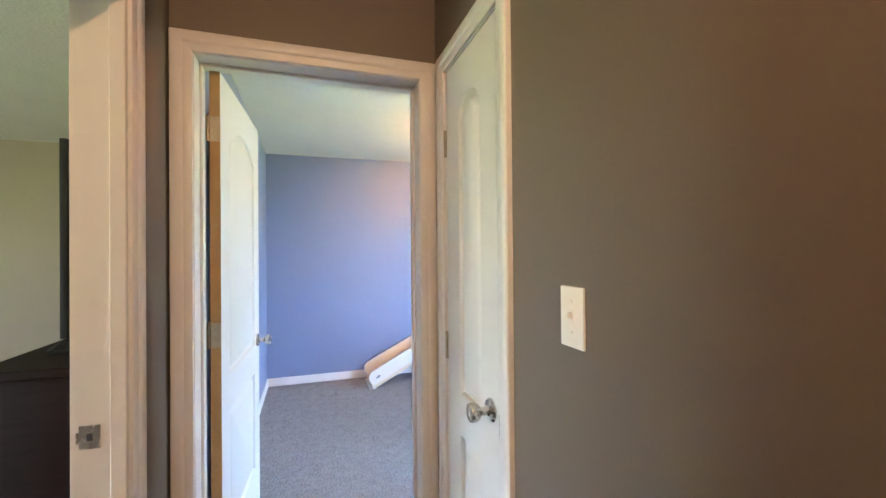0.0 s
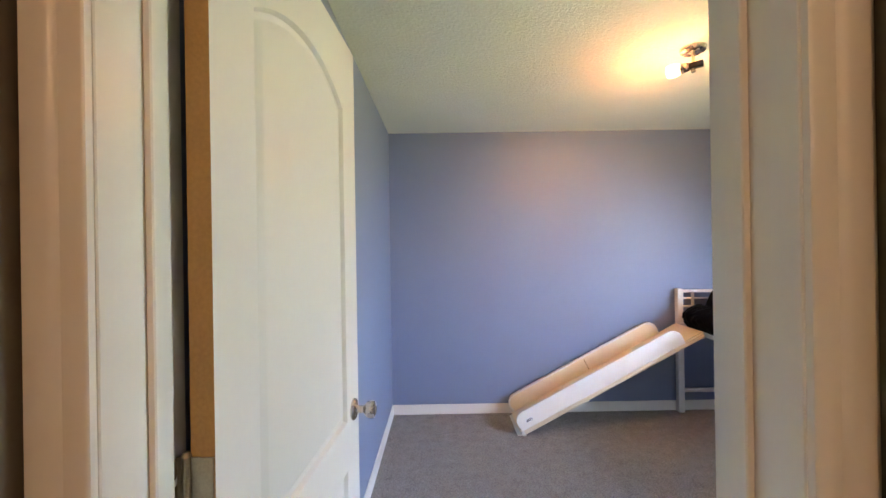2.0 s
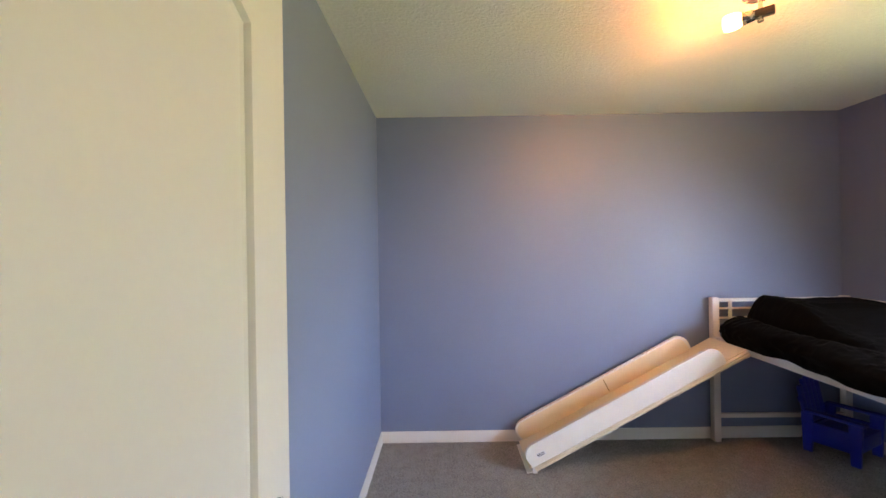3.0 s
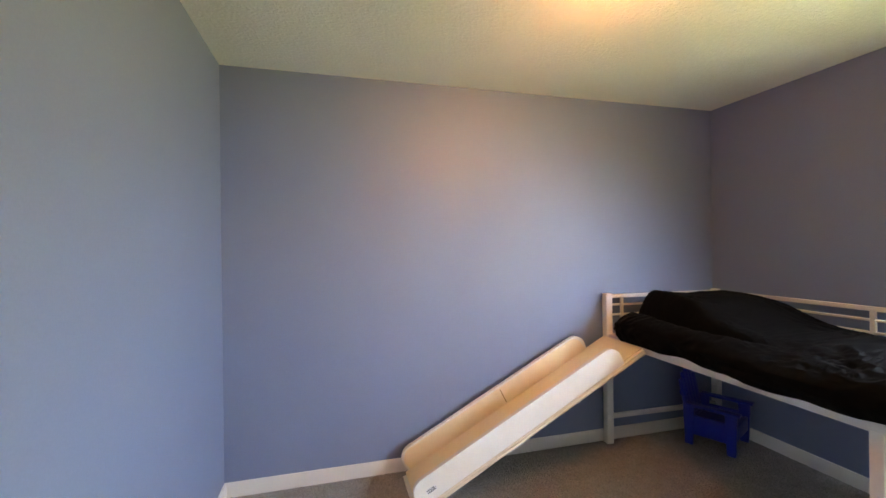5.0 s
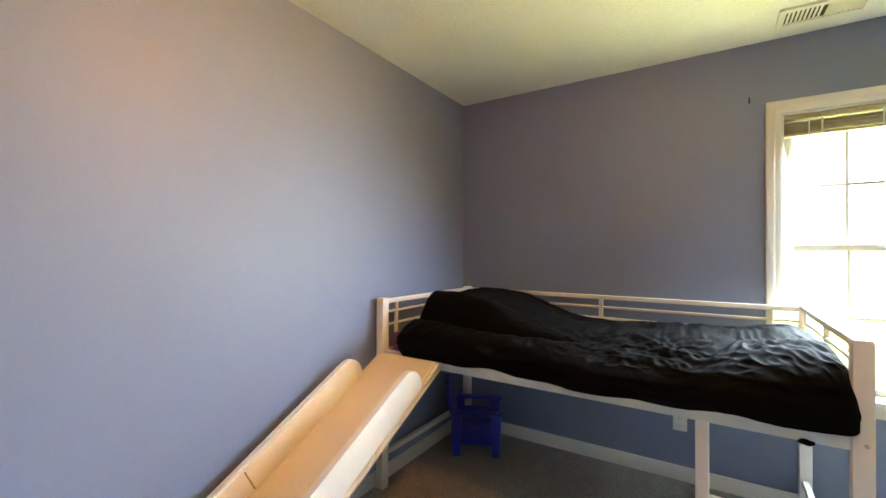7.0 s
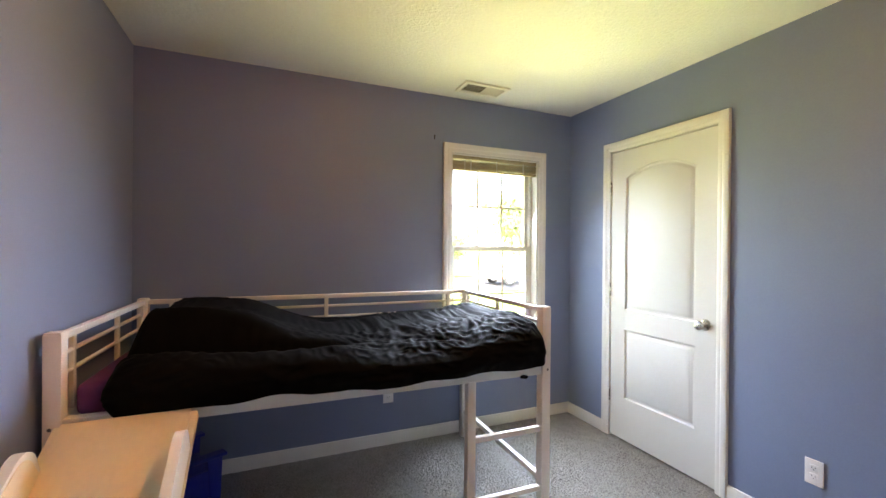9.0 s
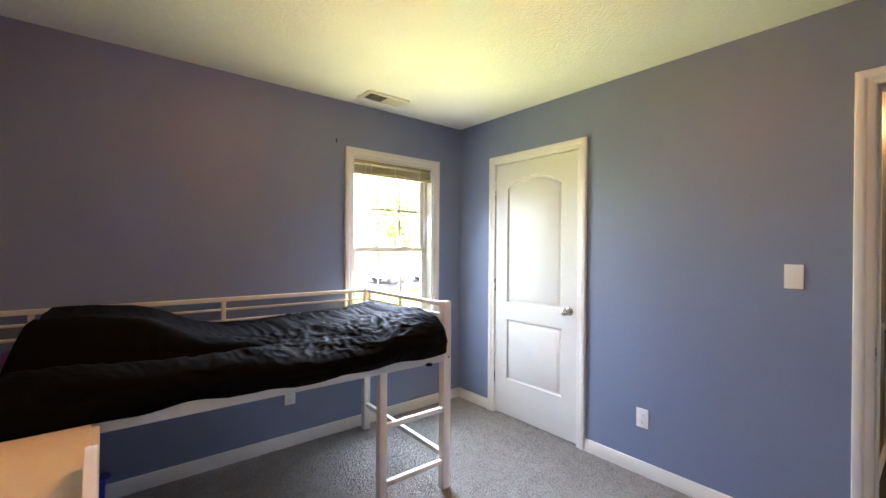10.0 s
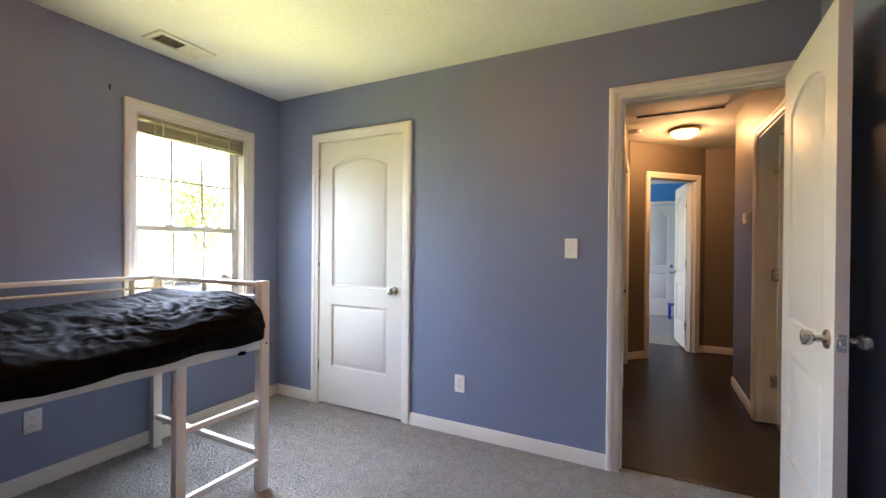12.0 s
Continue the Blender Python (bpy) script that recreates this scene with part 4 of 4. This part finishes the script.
for y0, y1 in ((-hy - 0.018, -hy + 0.008), (hy - 0.008, hy + 0.014)):
    for z0, z1 in ((-0.030, -0.0125), (-0.0115, 0.0015)):
        bm = block(0.012, length - 0.006, y0, y1, z0, z1, 0.003, 2)
        bm.transform(SL)
        part("edge_rail", bm, SLIDE_EDGE, slide, "cream edge rail under the side board")
# tan sheets inside the white boards: the deck's reflected colour, painted on
for y0, y1 in ((-hy + 0.0118, -hy + 0.0145), (hy - 0.0145, hy - 0.0118)):
    bm = side_panel(y0, y1, 0.012)
    part("side_liner", bm, SLIDE_TAN, slide, "inner face coloured tan for the deck's reflection")
bm = block(length * 0.467 - 0.003, length * 0.467 + 0.003, hy - 0.0165, hy - 0.0115, 0.020, 0.115, 0)
bm.transform(SL)
part("seam", bm, DOOR_EDGE, slide, "dark joint between the two boards", smooth=False)
for f in (0.349, 0.664, 0.985):
    bm = block(length * f - 0.012, length * f + 0.012, -hy - 0.008, hy + 0.004, -0.040, -0.008, 0.003)
    bm.transform(SL)
    part("cross_bar", bm, BED_WHITE, slide, "white cross bar under the slide")
bm = block(-0.035, 0.015, -hy - 0.006, hy + 0.006, 0.003, 0.012, 0.003)
bm.transform(pose(0, 0, 0) @ Matrix.Rotation(radians(-12), 4, "Y"))
part("toe_lip", bm, SLIDE_WHITE, slide, "white toe lip on the carpet")
for y in (-hy - 0.012, hy - 0.01):
    part("foot", block(0.0, 0.03, y, y + 0.022, 0.0, 0.05, 0.003), BED_WHITE, slide)
bm = block(0.06, 0.12, -hy - 0.0175, -hy - 0.0158, 0.045, 0.072, 0)
bm.transform(SL)
lab = part("label", bm, PLATE_WHITE, slide, "small grey warning sticker", smooth=False)
for i in range(4):
    bm = block(0.064, 0.116 - 0.008 * (i % 2), -hy - 0.0183, -hy - 0.0174, 0.049 + i * 0.0055, 0.0515 + i * 0.0055, 0)
    bm.transform(SL)
    part("print_line", bm, BLACK, lab, smooth=False)

# ---- child's chair ----
chair = thing("child_chair", pose(2.87, 4.70, 0, 0, 0, -64) @ Matrix.Scale(0.9, 4), "royal blue plastic child's garden chair under the bed", "chair")
bm = block(-0.14, 0.16, -0.15, 0.15, 0.17, 0.195, 0.008, 3)
bm.transform(Matrix.Rotation(radians(-4), 4, "Y"))
part("seat", bm, BLUE_PLASTIC, chair)
for i in range(5):
    y = -0.124 + i * 0.062
    top = 0.545 - 0.014 * (i - 2) ** 2
    bm = block(-0.012, 0.012, y - 0.0305, y + 0.0305, 0.15, top, 0.009, 3)
    bm.transform(Matrix.Translation((-0.13, 0, 0)) @ Matrix.Rotation(radians(-11), 4, "Y"))
    part("back_slat", bm, BLUE_PLASTIC, chair)
bm = block(-0.008, 0.012, -0.15, 0.15, 0.36, 0.40, 0.005, 2)
bm.transform(Matrix.Translation((-0.145, 0, 0)) @ Matrix.Rotation(radians(-11), 4, "Y"))
part("back_rail", bm, BLUE_PLASTIC, chair)
for y in (-0.175, 0.175):
    part("arm", block(-0.17, 0.19, y - 0.032, y + 0.032, 0.30, 0.32, 0.008, 3), BLUE_PLASTIC, chair)
    for x in (-0.15, 0.13):
        bm = bmesh.new()
        vs = box(bm, x - 0.04, x + 0.04, y - 0.014, y + 0.014, 0.0, 0.302)
        for v in vs:
            if v.co.z < 0.1:
                v.co.x = x + (v.co.x - x) * 0.7
        part("leg", bevel(bm, 0.006, 2), BLUE_PLASTIC, chair)
    part("side_rail", block(-0.15, 0.13, y - 0.01, y + 0.01, 0.085, 0.235, 0.005, 2), BLUE_PLASTIC, chair)

for x in (0.135, -0.155):
    part("apron", block(x, x + 0.02, -0.17, 0.17, 0.10, 0.205, 0.005, 2), BLUE_PLASTIC, chair)

# ---- den: dresser and television ----
dr = thing("dresser", (-0.725, 2.62, 0), "dark cherry wooden dresser against the den wall", "dresser")
part("body", block(-0.227, 0.215, -0.62, 0.62, 0.06, 0.996, 0.004), DRESSER, dr)
part("top", block(-0.240, 0.222, -0.64, 0.64, 0.996, 1.026, 0.006, 3), DRESSER, dr, "polished dark top")
part("plinth", block(-0.2, 0.2, -0.6, 0.6, 0.0, 0.062, 0.003), DRESSER, dr)
for r in range(3):
    for c in range(2):
        d = part("drawer", block(-0.244, -0.226, -0.6 + c * 0.61, -0.01 + c * 0.61, 0.09 + r * 0.29, 0.365 + r * 0.29, 0.004), DRESSER, dr)
        bm = bmesh.new()
        tube(bm, (-0.244, -0.305 + c * 0.61, 0.228 + r * 0.29), (-0.267, -0.305 + c * 0.61, 0.228 + r * 0.29), 0.013, 14, 0.017)
        part("knob", bm, BRASS, d)
tv = thing("television", (-0.77, 2.62, 1.026), "thin black flat television standing on the dresser", "television")
part("screen", block(-0.012, 0.012, -0.49, 0.49, 0.07, 0.80, 0.004), BLACK, tv)
part("back_shell", block(0.011, 0.04, -0.33, 0.33, 0.12, 0.5, 0.012), BLACK, tv)
for y in (-0.36, 0.36):
    bm = bmesh.new()
    for dx in (-0.10, 0.10):
        tube(bm, (0, y, 0.085), (dx, y - 0.02, 0.006), 0.007, 8)
    tube(bm, (-0.10, y - 0.02, 0.006), (0.10, y - 0.02, 0.006), 0.006, 8)
    part("stand_leg", bm, BLACK, tv, "black wire stand leg")

# ---- blue room ----
stool = thing("plastic_stool", (-0.13, -3.96, 0), "small royal blue plastic stool in the blue room", "stool")
part("seat", block(-0.15, 0.15, -0.12, 0.12, 0.24, 0.265, 0.008, 2), BLUE_PLASTIC, stool)
for x in (-0.12, 0.12):
    for y in (-0.09, 0.09):
        part("leg", block(x - 0.02, x + 0.02, y - 0.02, y + 0.02, 0.0, 0.245, 0.004), BLUE_PLASTIC, stool)

# ---- outside ----
structure("ground", block(-700, 900, -800, 800, -0.62, -0.45, 0), GRASS, "sunlit green lawn")
structure("road", block(15.5, 21.5, -400, 400, -0.45, -0.435, 0), ASPHALT, "grey asphalt street")


def tree(m, height, label, seed):
    rg = random.Random(seed)
    t = thing("tree", m, label, "tree", "trees in the yard")
    bm = bmesh.new()
    limbs = []
    tube(bm, (0, 0, -0.1), (0.05, 0.02, height * 0.45), 0.17, 10, 0.11)
    for i in range(9):
        a, z = rg.uniform(0, 6.28), height * rg.uniform(0.28, 0.45)
        end = Vector((math.cos(a) * height * rg.uniform(0.15, 0.3), math.sin(a) * height * rg.uniform(0.15, 0.3), z + height * rg.uniform(0.15, 0.45)))
        tube(bm, (0.04, 0.02, z), end, 0.06, 7, 0.015)
        limbs.append((Vector((0.04, 0.02, z)), end))
    part("trunk", bm, BARK, t, "grey branching trunk")
    verts, faces = [], []
    for a, b in limbs:
        for k in range(9):
            c = a.lerp(b, rg.uniform(0.5, 1.15)) + Vector((rg.gauss(0, 0.3), rg.gauss(0, 0.3), rg.gauss(0, 0.25)))
            for _ in range(45):
                p = c + Vector((rg.gauss(0, 0.24), rg.gauss(0, 0.24), rg.gauss(0, 0.2)))
                q = Euler((rg.uniform(0, 6.3), rg.uniform(0, 6.3), rg.uniform(0, 6.3))).to_matrix()
                s = rg.uniform(0.05, 0.1)
                n = len(verts)
                verts += [p + q @ Vector(w) for w in ((-s, 0, 0), (0, -s * 0.5, 0), (s, 0, 0), (0, s * 0.5, 0.01))]
                faces.append((n, n + 1, n + 2, n + 3))
    me = bpy.data.meshes.new("crown")
    me.from_pydata(verts, [], faces)
    me.materials.append(LEAF)
    ob = new("crown", me)
    ob.parent = t
    tagged(ob, "loose green leaves", kind="stuff")


tree((14.0, -4.9, -0.45), 4.9, "leafy green tree on the lawn beyond the window", 3)
tree((23.0, -5.6, -0.45), 3.4, "small leafy green tree across the street", 5)
tree((27.0, 7.5, -0.45), 6.0, "leafy green tree across the street", 8)
tree((30.0, -14.5, -0.45), 7.0, "leafy green tree across the street", 12)

house = thing("house", (36, 1.5, -0.45), "pale sided single-storey house across the street", "house")
part("wall", block(-4, 4, -8, 8, 0, 2.9, 0), SIDING, house, smooth=False)
bm = bmesh.new()
rv = [bm.verts.new(c) for c in ((-4.5, -8.5, 2.85), (4.5, -8.5, 2.85), (0, -8.5, 4.9), (-4.5, 8.5, 2.85), (4.5, 8.5, 2.85), (0, 8.5, 4.9))]
for f in ((0, 1, 2), (3, 5, 4), (0, 2, 5, 3), (1, 4, 5, 2), (0, 3, 4, 1)):
    bm.faces.new([rv[i] for i in f])
part("roof", bm, ROOFING, house, "grey shingle roof", smooth=False)
for y in (-5.5, -2.2, 4.8):
    w = part("window", block(-4.06, -4.0, y - 0.6, y + 0.6, 0.9, 2.2, 0.01), VINYL, house)
    part("pane", block(-4.075, -4.06, y - 0.52, y + 0.52, 0.98, 2.12, 0), CAR_GLASS, w, smooth=False)
part("door", block(-4.06, -4.0, 1.0, 1.95, 0.05, 2.15, 0.01), DRESSER, house)

car = thing("parked_car", pose(18.2, -7.7, -0.435, 0, 0, 90), "silver car parked along the street", "car")
bm = bmesh.new()
prof = [(-2.2, 0.35), (-2.25, 0.7), (-2.1, 0.88), (-1.5, 0.95), (-0.9, 1.42), (0.7, 1.45), (1.35, 0.98), (2.0, 0.86), (2.22, 0.65), (2.2, 0.35)]
lo = [bm.verts.new((x, -0.88 + 0.1 * (z > 1), z)) for x, z in prof]
hi = [bm.verts.new((x, 0.88 - 0.1 * (z > 1), z)) for x, z in prof]
bm.faces.new(lo)
bm.faces.new(list(reversed(hi)))
for i in range(len(prof)):
    j = (i + 1) % len(prof)
    bm.faces.new((lo[i], lo[j], hi[j], hi[i]))
part("body", bevel(bm, 0.05, 3), CAR_PAINT, car)
for y in (-0.84, 0.80):
    bm = bmesh.new()
    vs = [bm.verts.new((x, y + dy, z)) for dy in (0, 0.05) for x, z in ((-1.25, 1.0), (-0.8, 1.34), (0.6, 1.36), (1.05, 1.0))]
    for f in ((0, 1, 2, 3), (7, 6, 5, 4), (0, 4, 5, 1), (1, 5, 6, 2), (2, 6, 7, 3), (3, 7, 4, 0)):
        bm.faces.new([vs[i] for i in f])
    part("side_window", bm, CAR_GLASS, car)
for x in (-1.35, 1.35):
    for y in (-0.8, 0.8):
        bm = bmesh.new()
        tube(bm, (x, y - 0.1, 0.32), (x, y + 0.1, 0.32), 0.32, 24)
        wh = part("wheel", bm, RUBBER, car, "black tyre")
        bm = bmesh.new()
        tube(bm, (x, y - 0.105, 0.32), (x, y + 0.105, 0.32), 0.2, 20)
        part("rim", bm, CAR_PAINT, wh)
